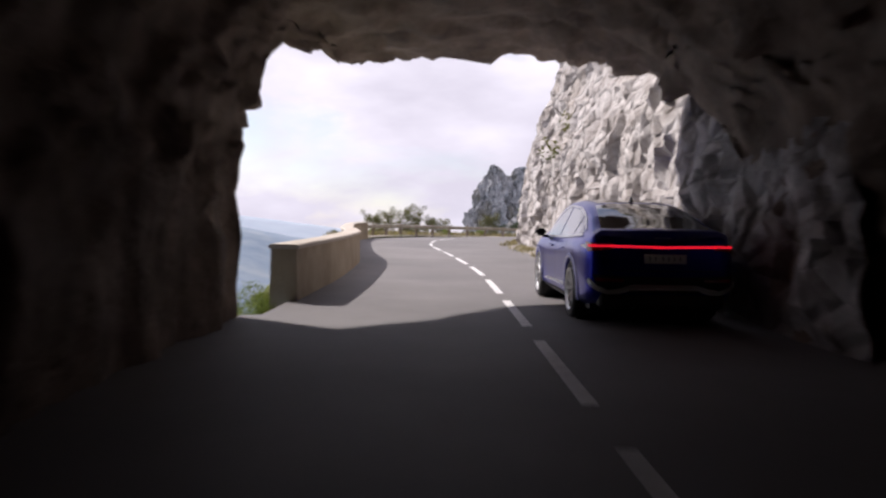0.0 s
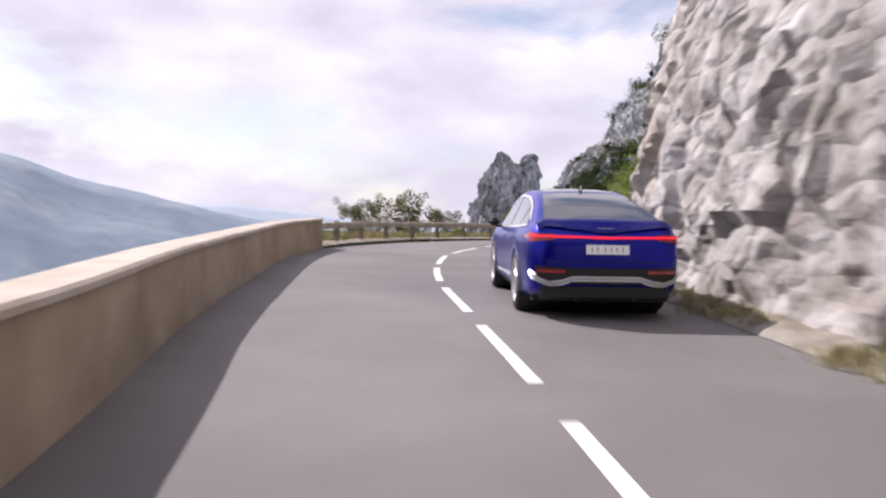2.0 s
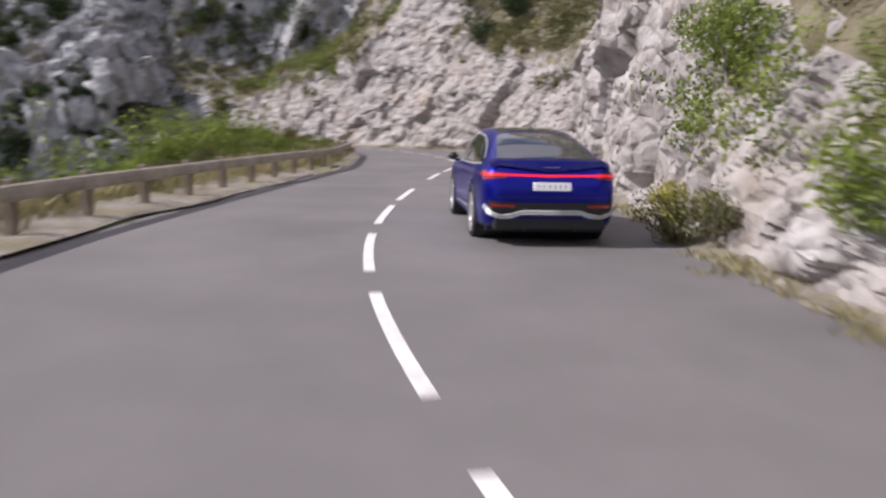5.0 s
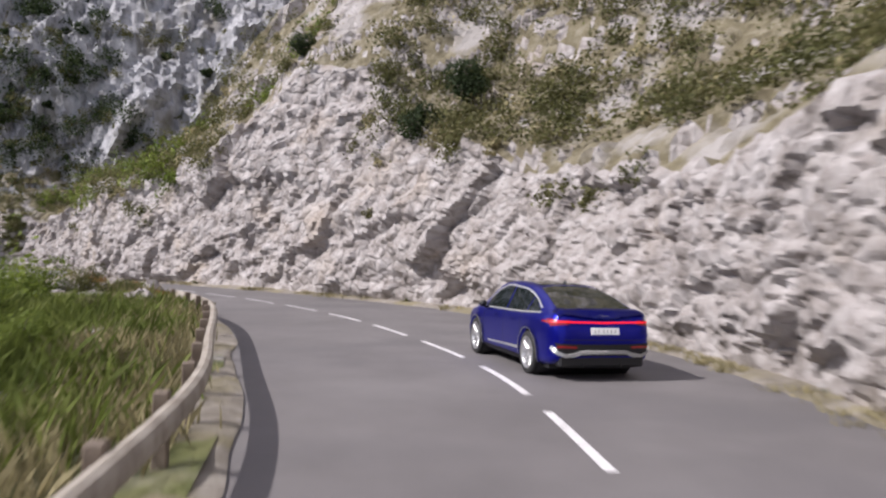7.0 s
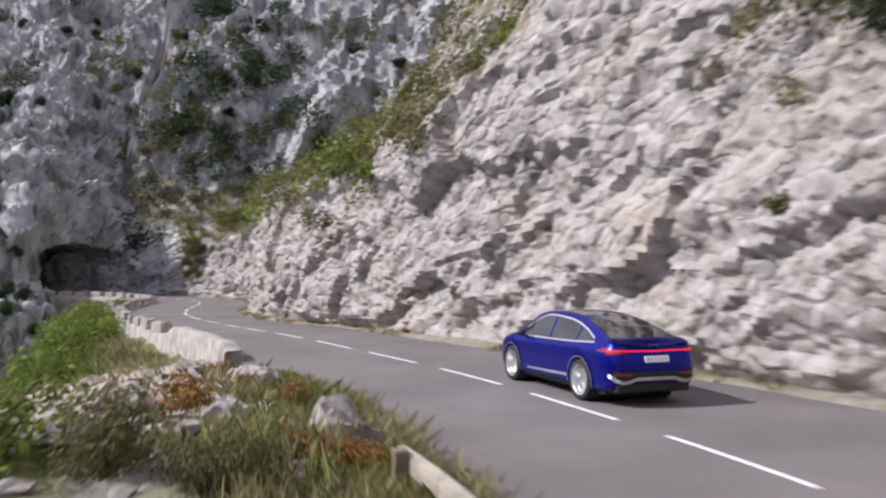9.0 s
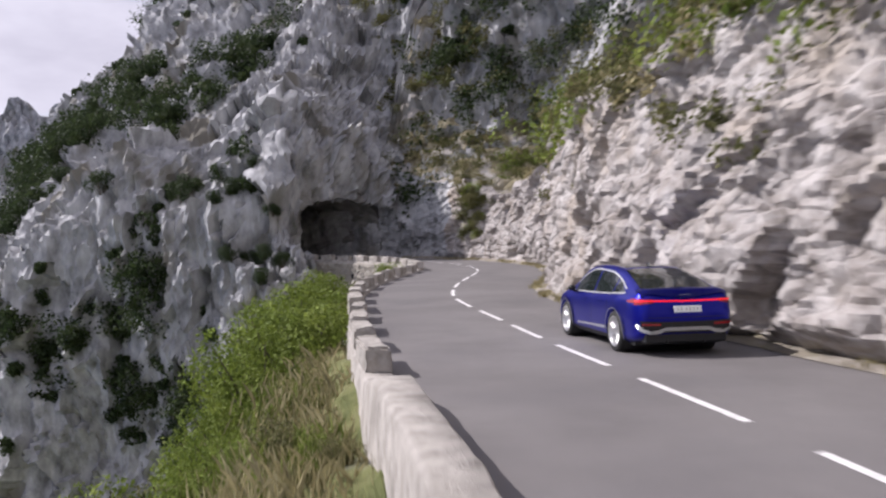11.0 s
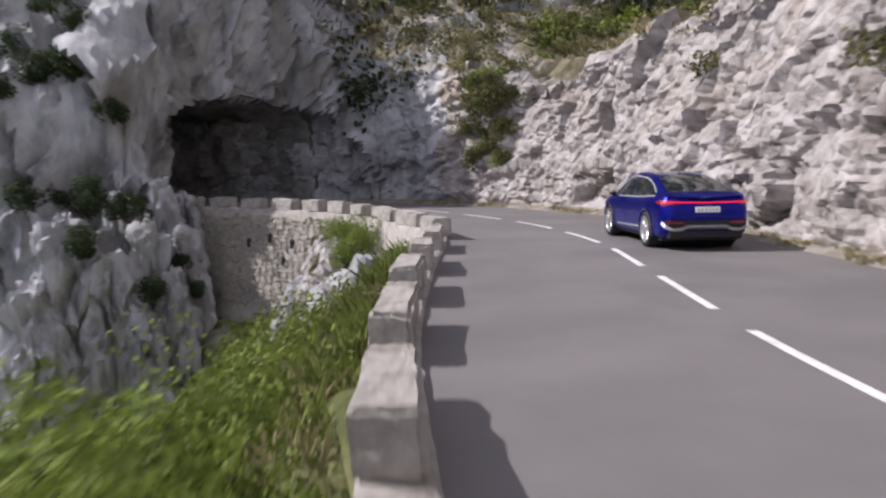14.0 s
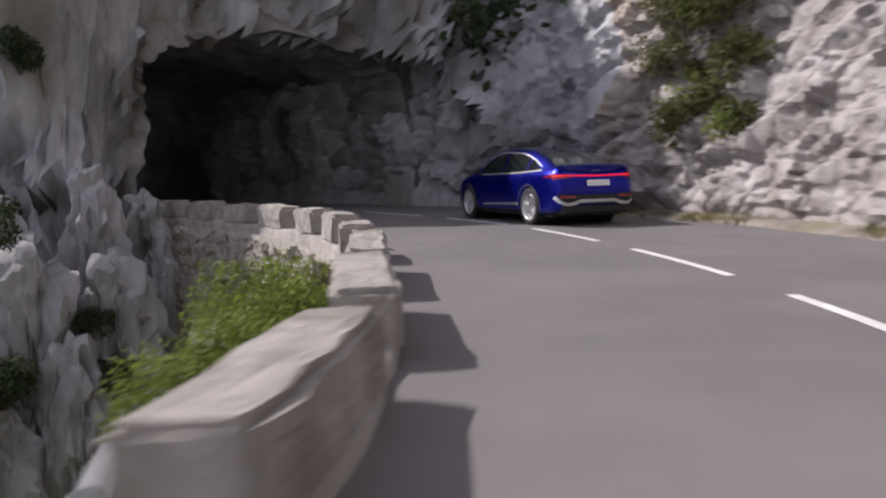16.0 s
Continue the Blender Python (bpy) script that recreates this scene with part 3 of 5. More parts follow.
def lerp(x, keys):
    return float(np.interp(x, [k[0] for k in keys], [k[1] for k in keys]))


TOP = [(-2.46, 0.86), (-2.44, 0.98), (-2.40, 1.08), (-2.34, 1.155), (-2.25, 1.185), (-2.1, 1.205), (-1.9, 1.275), (-1.6, 1.385), (-1.3, 1.475), (-1.0, 1.545), (-0.7, 1.59), (-0.3, 1.615), (0.1, 1.62), (0.5, 1.60), (0.75, 1.56), (1.0, 1.43), (1.25, 1.26), (1.45, 1.125), (1.6, 1.085), (1.9, 1.035), (2.2, 0.96), (2.36, 0.89), (2.44, 0.78), (2.46, 0.68)]
BELT = [(-2.46, 0.80), (-2.40, 0.98), (-2.3, 1.05), (-2.0, 1.08), (-1.4, 1.07), (0, 1.02), (1.2, 1.0), (1.6, 1.0), (2.2, 0.88), (2.46, 0.62)]
WIDE = [(-2.46, 0.74), (-2.44, 0.80), (-2.38, 0.87), (-2.25, 0.925), (-2.0, 0.95), (-1.5, 0.968), (-0.9, 0.955), (0, 0.945), (0.9, 0.955), (1.5, 0.965), (2.0, 0.94), (2.25, 0.87), (2.38, 0.76), (2.46, 0.6)]
ROOFW = [(-2.46, 0.70), (-2.25, 0.80), (-1.9, 0.72), (-1.3, 0.645), (-0.6, 0.62), (0.2, 0.62), (0.7, 0.63), (1.2, 0.70), (1.5, 0.76), (2.2, 0.72), (2.46, 0.5)]
FLOOR = [(-2.46, 0.46), (-2.40, 0.36), (-2.2, 0.27), (-1.8, 0.22), (1.8, 0.22), (2.3, 0.27), (2.46, 0.4)]


def car_section(y):
    top, belt, w, rw, fl = (lerp(y, k) for k in (TOP, BELT, WIDE, ROOFW, FLOOR))
    belt = min(belt, top - 0.03)
    edge = belt + (top - belt) * 0.90
    return [(0, fl), (w * 0.80, fl), (w * 0.955, fl + 0.05), (w * 0.985, fl + 0.16), (w, 0.30 + 0.5 * (belt - 0.3)), (w * 0.985, belt - 0.09), (w * 0.94, belt), (w * 0.94 + (rw - w * 0.94) * 0.55, belt + (edge - belt) * 0.6), (rw, edge), (rw * 0.72, top - 0.012), (rw * 0.35, top - 0.002), (0, top)]


def car_body_mesh():
    ys = np.concatenate([[-2.46, -2.455, -2.44, -2.42, -2.38, -2.33, -2.27], np.linspace(-2.18, 2.18, 46), [2.26, 2.33, 2.39, 2.43, 2.45, 2.46]])
    bm = bmesh.new()
    rows = []
    for y in ys:
        sec = spline(car_section(y), 0.05)
        sec = np.stack([np.interp(np.linspace(0, 1, 40), np.linspace(0, 1, len(sec)), sec[:, k]) for k in range(2)], 1)
        sec[0, 0] = sec[-1, 0] = 0
        ring = [bm.verts.new((x, y, z)) for x, z in sec] + [bm.verts.new((-x, y, z)) for x, z in sec[::-1][1:-1]]
        rows.append(ring)
    n = len(rows[0])
    for a, b in zip(rows, rows[1:]):
        for k in range(n):
            bm.faces.new((a[k], a[(k + 1) % n], b[(k + 1) % n], b[k]))
    bm.faces.new(rows[0])
    bm.faces.new(rows[-1][::-1])
    bmesh.ops.recalc_face_normals(bm, faces=bm.faces)
    return bm


def build_car():
    from mathutils.bvhtree import BVHTree
    thing = new("car")
    tagged(thing, "deep blue sporty coupe SUV driving uphill on the road", "car")
    bm = car_body_mesh()
    tree = BVHTree.FromBMesh(bm)
    body = part("body", bm, [BLUE], None, "", True)
    # wheel housings cut out of the body
    cut = bmesh.new()
    for y in (-1.40, 1.53):
        bmesh.ops.create_cone(cut, cap_ends=True, segments=48, radius1=0.43, radius2=0.43, depth=2.4, matrix=pose(0, y, 0.385, 0, 90, 0))
    cutter = part("cutter", cut, BLACK)
    md = body.modifiers.new("arch", "BOOLEAN")
    md.operation, md.object, md.solver = "DIFFERENCE", cutter, "EXACT"
    dg = bpy.context.evaluated_depsgraph_get()
    me = bpy.data.meshes.new_from_object(body.evaluated_get(dg))
    body.modifiers.clear()
    body.data = me
    bpy.data.objects.remove(cutter)
    body.parent = thing
    body["label"] = "deep blue glossy bodywork"
    me.polygons.foreach_set("use_smooth", [True] * len(me.polygons))

    def cast(p, d, off):
        hit, nrm, _, _ = tree.ray_cast(p, d)
        if hit is None:
            hit, nrm, _, _ = tree.find_nearest(p)
        if nrm.dot(d) > 0:
            nrm = -nrm
        return hit + nrm * off

    def panel(name, lower, upper, view, mat, parent=body, off=0.006, n=14, m=8, label="", thick=0.0):
        """A panel laid on the body between two lines seen from view: rear (x, z), left/right (y, z) or top (x, y)."""
        def resample(line):
            a = np.array(line, float)
            s = np.concatenate([[0], np.cumsum(np.linalg.norm(np.diff(a, axis=0), axis=1))])
            q = np.linspace(0, s[-1], n)
            return np.stack([np.interp(q, s, a[:, 0]), np.interp(q, s, a[:, 1])], 1)
        lo, up = resample(lower), resample(upper)
        b = bmesh.new()
        g = []
        for j in range(m):
            row = []
            for i in range(n):
                q = lo[i] + (up[i] - lo[i]) * j / (m - 1)
                if view == "rear":
                    p, d = Vector((q[0], -4, q[1])), Vector((0, 1, 0))
                elif view == "left":
                    p, d = Vector((-3, q[0], q[1])), Vector((1, 0, 0))
                elif view == "right":
                    p, d = Vector((3, q[0], q[1])), Vector((-1, 0, 0))
                else:
                    p, d = Vector((q[0], q[1], 4)), Vector((0, 0, -1))
                row.append(b.verts.new(cast(p, d, off)))
            g.append(row)
        for j in range(m - 1):
            for i in range(n - 1):
                b.faces.new((g[j][i], g[j][i + 1], g[j + 1][i + 1], g[j + 1][i]))
        if thick:
            bmesh.ops.solidify(b, geom=b.faces[:], thickness=thick)
        bmesh.ops.recalc_face_normals(b, faces=b.faces)
        return part(name, b, mat, parent, label, True)

    # glass
    panel("rear_window", [(-0.70, -2.05), (-0.35, -2.10), (0, -2.11), (0.35, -2.10), (0.70, -2.05)], [(-0.56, -1.05), (-0.3, -1.0), (0, -0.98), (0.3, -1.0), (0.56, -1.05)], "top", GLASS, label="dark tinted sloping rear window", n=20, m=14)
    panel("windscreen", [(-0.72, 1.40), (0, 1.48), (0.72, 1.40)], [(-0.57, 0.80), (0, 0.84), (0.57, 0.80)], "top", GLASS, n=16, m=10)
    panel("roof_glass", [(-0.5, -0.85), (0.5, -0.85)], [(-0.5, 0.65), (0.5, 0.65)], "top", GLASS, n=12, m=12, off=0.003)
    for side in ("left", "right"):
        lo = [(-1.72, 1.135), (-1.2, 1.10), (-0.4, 1.075), (0.4, 1.06), (1.15, 1.05)]
        up = [(-1.66, 1.17), (-1.3, 1.33), (-0.8, 1.455), (0.1, 1.50), (0.55, 1.475), (1.05, 1.18)]

        def cutline(line, a, b):
            ys = np.linspace(a, b, 9)
            ln = sorted(line)
            return [(y, float(np.interp(y, [p[0] for p in ln], [p[1] for p in ln]))) for y in ys]
        for name, a, b in (("quarter_window", -1.70, -1.18), ("rear_side_window", -1.13, -0.12), ("front_side_window", -0.04, 1.04)):
            panel(name, cutline(lo, a, b), cutline(up, a, b), side, GLASS, off=0.005)
        panel("window_trim", [(p[0], p[1] - 0.03) for p in cutline(lo, -1.80, 1.1)], [(p[0], p[1] - 0.004) for p in cutline(lo, -1.80, 1.1)], side, SILVER, m=2, off=0.012, n=24)
        panel("window_trim", [(p[0], p[1] + 0.006) for p in cutline(up, -1.72, 1.06)], [(p[0], p[1] + 0.034) for p in cutline(up, -1.72, 1.06)], side, SILVER, m=2, off=0.010, n=24)
        panel("sill_trim", [(-0.92, 0.40), (0.75, 0.37)], [(-0.92, 0.455), (0.75, 0.40)], side, SILVER, off=0.02, m=3, thick=0.012, label="silver door sill blade")
        panel("sill_cladding", [(-0.95, 0.235), (1.08, 0.235)], [(-0.95, 0.30), (1.08, 0.30)], side, BLACK, off=0.008, m=3)
        for y0 in (-0.98, -0.08, 1.06):
            panel("door_seam", [(y0, 0.40), (y0, 1.03)], [(y0 + 0.011, 0.40), (y0 + 0.011, 1.03)], side, BLACK, off=0.003, m=2, n=10)
        for y0 in (-0.72, 0.22):
            panel("door_handle", [(y0, 0.905), (y0 + 0.23, 0.895)], [(y0, 0.935), (y0 + 0.23, 0.925)], side, BLUE, off=0.022, m=3, thick=0.02)
        panel("fuel_flap", [(-1.95, 0.86), (-1.78, 0.86)], [(-1.95, 1.0), (-1.78, 1.0)], side, BLUE, off=0.0035, m=3, n=4)
        sx = -1 if side == "left" else 1
        for y0 in (-1.40, 1.53):
            arc_i = [(y0 - math.cos(radians(a)) * 0.435, 0.385 + math.sin(radians(a)) * 0.435) for a in range(-12, 193, 8)]
            arc_o = [(y0 - math.cos(radians(a)) * 0.485, 0.385 + math.sin(radians(a)) * 0.485) for a in range(-12, 193, 8)]
            panel("wheel_arch", arc_i, arc_o, side, BLUE, off=0.016, m=3, n=30, thick=0.02, label="flared blue wheel arch")
            panel("arch_lip", [(p[0], p[1]) for p in arc_i], [(y0 + (p[0] - y0) * 1.03, 0.385 + (p[1] - 0.385) * 1.03) for p in arc_i], side, RIM, off=0.03, m=2, n=30)
        mirror = box((0.18, 0.10, 0.12), pose(sx * 1.02, 0.92, 1.10), 0.035, 2)
        mi = part("mirror", mirror, BLACK, thing, "black door mirror", True)
        part("mirror_foot", box((0.12, 0.07, 0.04), pose(sx * 0.93, 0.93, 1.035)), BLACK, mi)
        panel("headlight", [(1.95, 0.80), (2.34, 0.74)], [(1.95, 0.87), (2.34, 0.82)], side, GLASS, off=0.006, m=3)
    # rear
    bar = panel("light_bar", [(-0.66, 0.985), (0, 0.978), (0.66, 0.985)], [(-0.66, 1.015), (0, 1.004), (0.66, 1.015)], "rear", LAMP, off=0.014, n=20, m=3, label="continuous glowing red light strip")
    for sx in (-1, 1):
        lamp = panel("tail_light", [(sx * 0.62, 0.965), (sx * 0.80, 0.945), (sx * 0.905, 0.93)], [(sx * 0.62, 1.03), (sx * 0.80, 1.035), (sx * 0.90, 1.045)], "rear", LAMP_DARK, off=0.012, n=10, m=5, label="red wrap-round tail lamp")
        panel("lamp_glow", [(sx * 0.63, 0.99), (sx * 0.89, 0.985)], [(sx * 0.63, 1.015), (sx * 0.89, 1.012)], "rear", LAMP, lamp, off=0.018, n=8, m=2)
        panel("tail_light_side", [(-2.30, 0.955), (-1.98, 0.985)], [(-2.30, 1.035), (-1.98, 1.0)], "left" if sx < 0 else "right", LAMP_DARK, lamp, off=0.01, n=8, m=3)
        panel("reflector", [(sx * 0.50, 0.565), (sx * 0.82, 0.575)], [(sx * 0.50, 0.605), (sx * 0.82, 0.615)], "rear", LAMP_DARK, off=0.024, n=6, m=2)
    panel("lower_bumper", [(-0.80, 0.44), (0, 0.44), (0.80, 0.44)], [(-0.86, 0.655), (-0.5, 0.635), (0, 0.63), (0.5, 0.635), (0.86, 0.655)], "rear", BLACK, off=0.012, n=24, m=5, label="black lower bumper insert")
    blade_lo = [(-0.90, 0.56), (-0.84, 0.47), (-0.70, 0.425), (-0.56, 0.43), (-0.42, 0.47), (0.42, 0.47), (0.56, 0.43), (0.70, 0.425), (0.84, 0.47), (0.90, 0.56)]
    blade_up = [(-0.885, 0.61), (-0.80, 0.515), (-0.69, 0.475), (-0.56, 0.485), (-0.40, 0.535), (0.40, 0.535), (0.56, 0.485), (0.69, 0.475), (0.80, 0.515), (0.885, 0.61)]
    panel("bumper_blade", blade_lo, blade_up, "rear", SILVER, off=0.028, n=44, m=3, thick=0.02, label="bright silver bumper blade")
    part("diffuser", box((1.56, 0.30, 0.20), pose(0, -2.28, 0.345), 0.03), BLACK, thing, "black rear diffuser")
    for sx in (-1, 1):
        part("diffuser_fin", box((0.03, 0.26, 0.10), pose(sx * 0.35, -2.31, 0.285)), BLACK, thing)
    panel("tailgate_seam", [(-0.80, 0.70), (0.80, 0.70)], [(-0.80, 0.711), (0.80, 0.711)], "rear", BLACK, off=0.003, m=2, n=20)
    panel("bumper_crease", [(-0.86, 0.765), (-0.55, 0.735)], [(-0.86, 0.80), (-0.55, 0.745)], "rear", BLUE, off=0.012, m=3, n=10)
    panel("bumper_crease", [(0.86, 0.765), (0.55, 0.735)], [(0.86, 0.80), (0.55, 0.745)], "rear", BLUE, off=0.012, m=3, n=10)
    lip = panel("spoiler", [(-0.80, -2.36), (0, -2.42), (0.80, -2.36)], [(-0.82, -2.16), (0, -2.18), (0.82, -2.16)], "top", BLUE, off=0.03, n=20, m=4, thick=0.03, label="blue boot lid spoiler lip")
    # the plate stands upright in its recess, leaning back a little
    seat_y = cast(Vector((0, -4, 0.80)), Vector((0, 1, 0)), 0.0).y
    plate_m = pose(0, seat_y - 0.045, 0.855, -12, 0, 0)
    plate = part("number_plate", box((0.52, 0.02, 0.115), plate_m, 0.006), PLATE, body, "white number plate with dark bars")
    for k in range(6):
        x0 = -0.19 + k * 0.07 + (0.02 if k > 1 else 0)
        part("plate_bar", box((0.012, 0.004, 0.05), plate_m @ pose(x0, -0.011, 0)), PLATE_INK, plate)
    for k in range(4):
        x0 = -0.105 + k * 0.055
        ring = bmesh.new()
        bmesh.ops.create_circle(ring, segments=20, radius=0.033, matrix=pose(0, 0, 0, 90, 0, 0))
        inner = bmesh.ops.extrude_edge_only(ring, edges=ring.edges[:])
        bmesh.ops.scale(ring, vec=(0.78, 1, 0.78), verts=[g for g in inner["geom"] if isinstance(g, bmesh.types.BMVert)])
        p = cast(Vector((x0 + 0.02, -4, 1.075)), Vector((0, 1, 0)), 0.012)
        bmesh.ops.translate(ring, vec=p, verts=ring.verts)
        part("badge", ring, SILVER, body)
    fin = bmesh.new()
    bmesh.ops.create_cone(fin, cap_ends=True, segments=8, radius1=0.05, radius2=0.012, depth=0.075, matrix=pose(0, -0.82, 1.615, 0, 0, 0) @ Matrix.Diagonal((0.6, 1.9, 1, 1)))
    part("antenna", fin, BLACK, thing, "black roof antenna fin")
    part("underbody", box((1.66, 4.2, 0.1), pose(0, 0, 0.24)), BLACK, thing)
    for y in (-1.40, 1.53):
        liner = lathe([(-0.90, 0.425), (-0.55, 0.42), (0.55, 0.42), (0.90, 0.425)], 32)
        bmesh.ops.translate(liner, vec=(0, y, 0.385), verts=liner.verts)
        part("wheel_housing", liner, BLACK, thing)
    # wheels
    wheels = []
    tyre_bm = lathe([(-0.135, 0.285), (-0.137, 0.33), (-0.125, 0.37), (-0.09, 0.383), (0.09, 0.383), (0.125, 0.37), (0.137, 0.33), (0.135, 0.285)], 40)
    rim_bm = lathe([(-0.06, 0.0), (-0.075, 0.05), (-0.05, 0.09), (-0.03, 0.10), (-0.03, 0.235), (-0.10, 0.262), (-0.139, 0.288), (-0.10, 0.292), (0.13, 0.288)], 40)
    spoke_bm = box((0.035, 0.19, 0.045), pose(-0.085, 0.165, 0, 0, 0, 12), 0.008)
    disc_bm = lathe([(-0.01, 0.0), (-0.012, 0.20), (0.0, 0.20), (0.0, 0.0)], 24)
    first = None
    for x, y in ((-0.835, -1.40), (-0.835, 1.53), (0.835, -1.40), (0.835, 1.53)):
        wh = new("wheel")
        wh.parent = thing
        wh.location = (x, y, 0.383)
        if first is None:
            first = [part("tyre", tyre_bm, TYRE, wh, "", True), part("rim", rim_bm, RIM, wh, "bright alloy rim", True), part("brake_disc", disc_bm, BLACK, wh)]
            sp = part("spoke", spoke_bm, RIM, wh)
            spokes = [sp]
            for k in range(1, 10):
                s2 = sp.copy()
                scene.collection.objects.link(s2)
                s2.rotation_euler = (2 * math.pi * k / 10, 0, 0)
                spokes.append(s2)
            first += spokes
        else:
            for o in first:
                c = o.copy()
                scene.collection.objects.link(c)
                c.parent = wh
                if x > 0:
                    c.matrix_basis = Matrix.Rotation(math.pi, 4, "Z") @ c.matrix_basis
        wheels.append(wh)
    return thing, wheels


car, car_wheels = build_car()

# ---- roadside wall, rail, parapet ----
def along(line):
    """Arc length of a line, with point, right normal and heading at any length."""
    s = np.concatenate([[0], np.cumsum(np.linalg.norm(np.diff(line, axis=0), axis=1))])
    nr = normals2d(line)

    def at(q, off=0.0):
        n = np.array([np.interp(q, s, nr[:, 0]), np.interp(q, s, nr[:, 1])])
        n /= np.linalg.norm(n)
        p = np.array([np.interp(q, s, line[:, 0]), np.interp(q, s, line[:, 1])]) + n * off
        return p, n, math.degrees(math.atan2(n[1], n[0]))
    return s, at


L_S, L_AT = along(LL)


def s_of_y(y):
    return float(np.interp(y, LL[:, 1], L_S))


def build_low_wall():
    thing = tagged(new("roadside_wall"), "low beige rendered wall with a pale coping along the drop", "wall")
    q0, q1 = s_of_y(11.4), s_of_y(44.4)
    n = int((q1 - q0) / 0.4)

    def strip(name, sec, mat, label):
        v, f = [], []
        m = len(sec)
        for i in range(n + 1):
            q = q0 + (q1 - q0) * i / n
            for o, h in sec:
                p, _, _ = L_AT(q, o)
                wob = 0.012 * noise.noise(Vector((p[0] * 1.3, p[1] * 1.3, h * 3)))
                v.append((p[0] + wob, p[1], zroad(p[1]) + h + wob))
        for i in range(n):
            for k in range(m):
                a, b = i * m + k, i * m + (k + 1) % m
                f.append((a, b, b + m, a + m))
        f.append(list(range(m)))
        f.append([n * m + k for k in range(m)][::-1])
        ob = mesh_object(name, v, f, mat)
        ob.parent = thing
        ob["label"] = label
    strip("wall_body", [(0.0, -0.3), (0.0, 0.3), (-0.01, 0.62), (-0.02, 0.80), (-0.42, 0.80), (-0.44, -0.9)], STUCCO, "beige rendered wall face")
    strip("coping", [(0.015, 0.80), (0.018, 0.845), (-0.01, 0.87), (-0.43, 0.87), (-0.46, 0.845), (-0.455, 0.80)], CAPSTONE, "pale worn coping")


build_low_wall()


def build_guardrail():
    thing = tagged(new("guardrail"), "weathered timber-faced steel guardrail on square posts", "guardrail")
    q0, q1 = s_of_y(44.6), s_of_y(88.2)

    def flare(a):
        """The last stretch swings away from the road."""
        return 0.4 * max(0.0, (a - q1 + 7) / 7) ** 2

    post_bm = box((0.14, 0.16, 1.25), pose(0, 0, 0.0), 0.012)
    first = None
    k = 0
    q = q0 + 0.9
    while q < q1:
        p, n, hd = L_AT(q, -0.62 - flare(q))
        m = pose(p[0], p[1], zroad(p[1]) + 0.12, 0, 0, hd)
        if first is None:
            first = part("post", post_bm, WOOD, thing)
            first.matrix_basis = m
        else:
            o = first.copy()
            scene.collection.objects.link(o)
            o.matrix_basis = m
        q += 2.0
    # beams, one to each pair of posts
    step = 4.0
    q = q0
    while q < q1 - 0.5:
        e = min(q + step, q1)
        v, f = [], []
        sec = [(-0.42, 0.46), (-0.40, 0.52), (-0.40, 0.60), (-0.42, 0.66), (-0.47, 0.68), (-0.54, 0.66), (-0.555, 0.60), (-0.555, 0.50), (-0.52, 0.455)]
        nn = 9
        for i in range(nn):
            qq = q + 0.01 + (e - q - 0.02) * i / (nn - 1)
            for o, h in sec:
                p, _, _ = L_AT(qq, o - flare(qq))
                v.append((p[0], p[1], zroad(p[1]) + h + 0.02))
        m = len(sec)
        for i in range(nn - 1):
            for j in range(m):
                a, b = i * m + j, i * m + (j + 1) % m
                f.append((a, b, b + m, a + m))
        f += [list(range(m)), [(nn - 1) * m + j for j in range(m)][::-1]]
        ob = mesh_object("rail_beam", v, f, TIMBER)
        ob.parent = thing
        q = e


TIMBER = material("pale grey timber beam", [(0.24, 0.205, 0.165), (0.36, 0.32, 0.265), (0.46, 0.42, 0.36)], 2.2, 0.8, 0.4, 16)
build_guardrail()


def stone_block(length, width, height, rnd, cuts=3):
    """A hewn block with worn, uneven edges; its foot at z = 0."""
    bm = bmesh.new()
    bmesh.ops.create_cube(bm, size=1, matrix=Matrix.Translation((0, 0, height / 2)) @ Matrix.Diagonal((width, length, height, 1)))
    bmesh.ops.bevel(bm, geom=bm.edges[:], offset=0.045, segments=2, affect="EDGES")
    bmesh.ops.subdivide_edges(bm, edges=[e for e in bm.edges if e.calc_length() > 0.25], cuts=cuts, use_grid_fill=True)
    k = rnd.uniform(0, 50)
    for v in bm.verts:
        w = v.co * 2.2 + Vector((k, k, 0))
        v.co += noise.noise_vector(w) * 0.035 + noise.noise_vector(w * 3) * 0.018 + noise.noise_vector(w * 7) * 0.012
        if v.co.z < 0.02:
            v.co.z = min(v.co.z, 0.0)
    bmesh.ops.triangulate(bm, faces=[f for f in bm.faces if len(f.verts) > 4])
    return bm


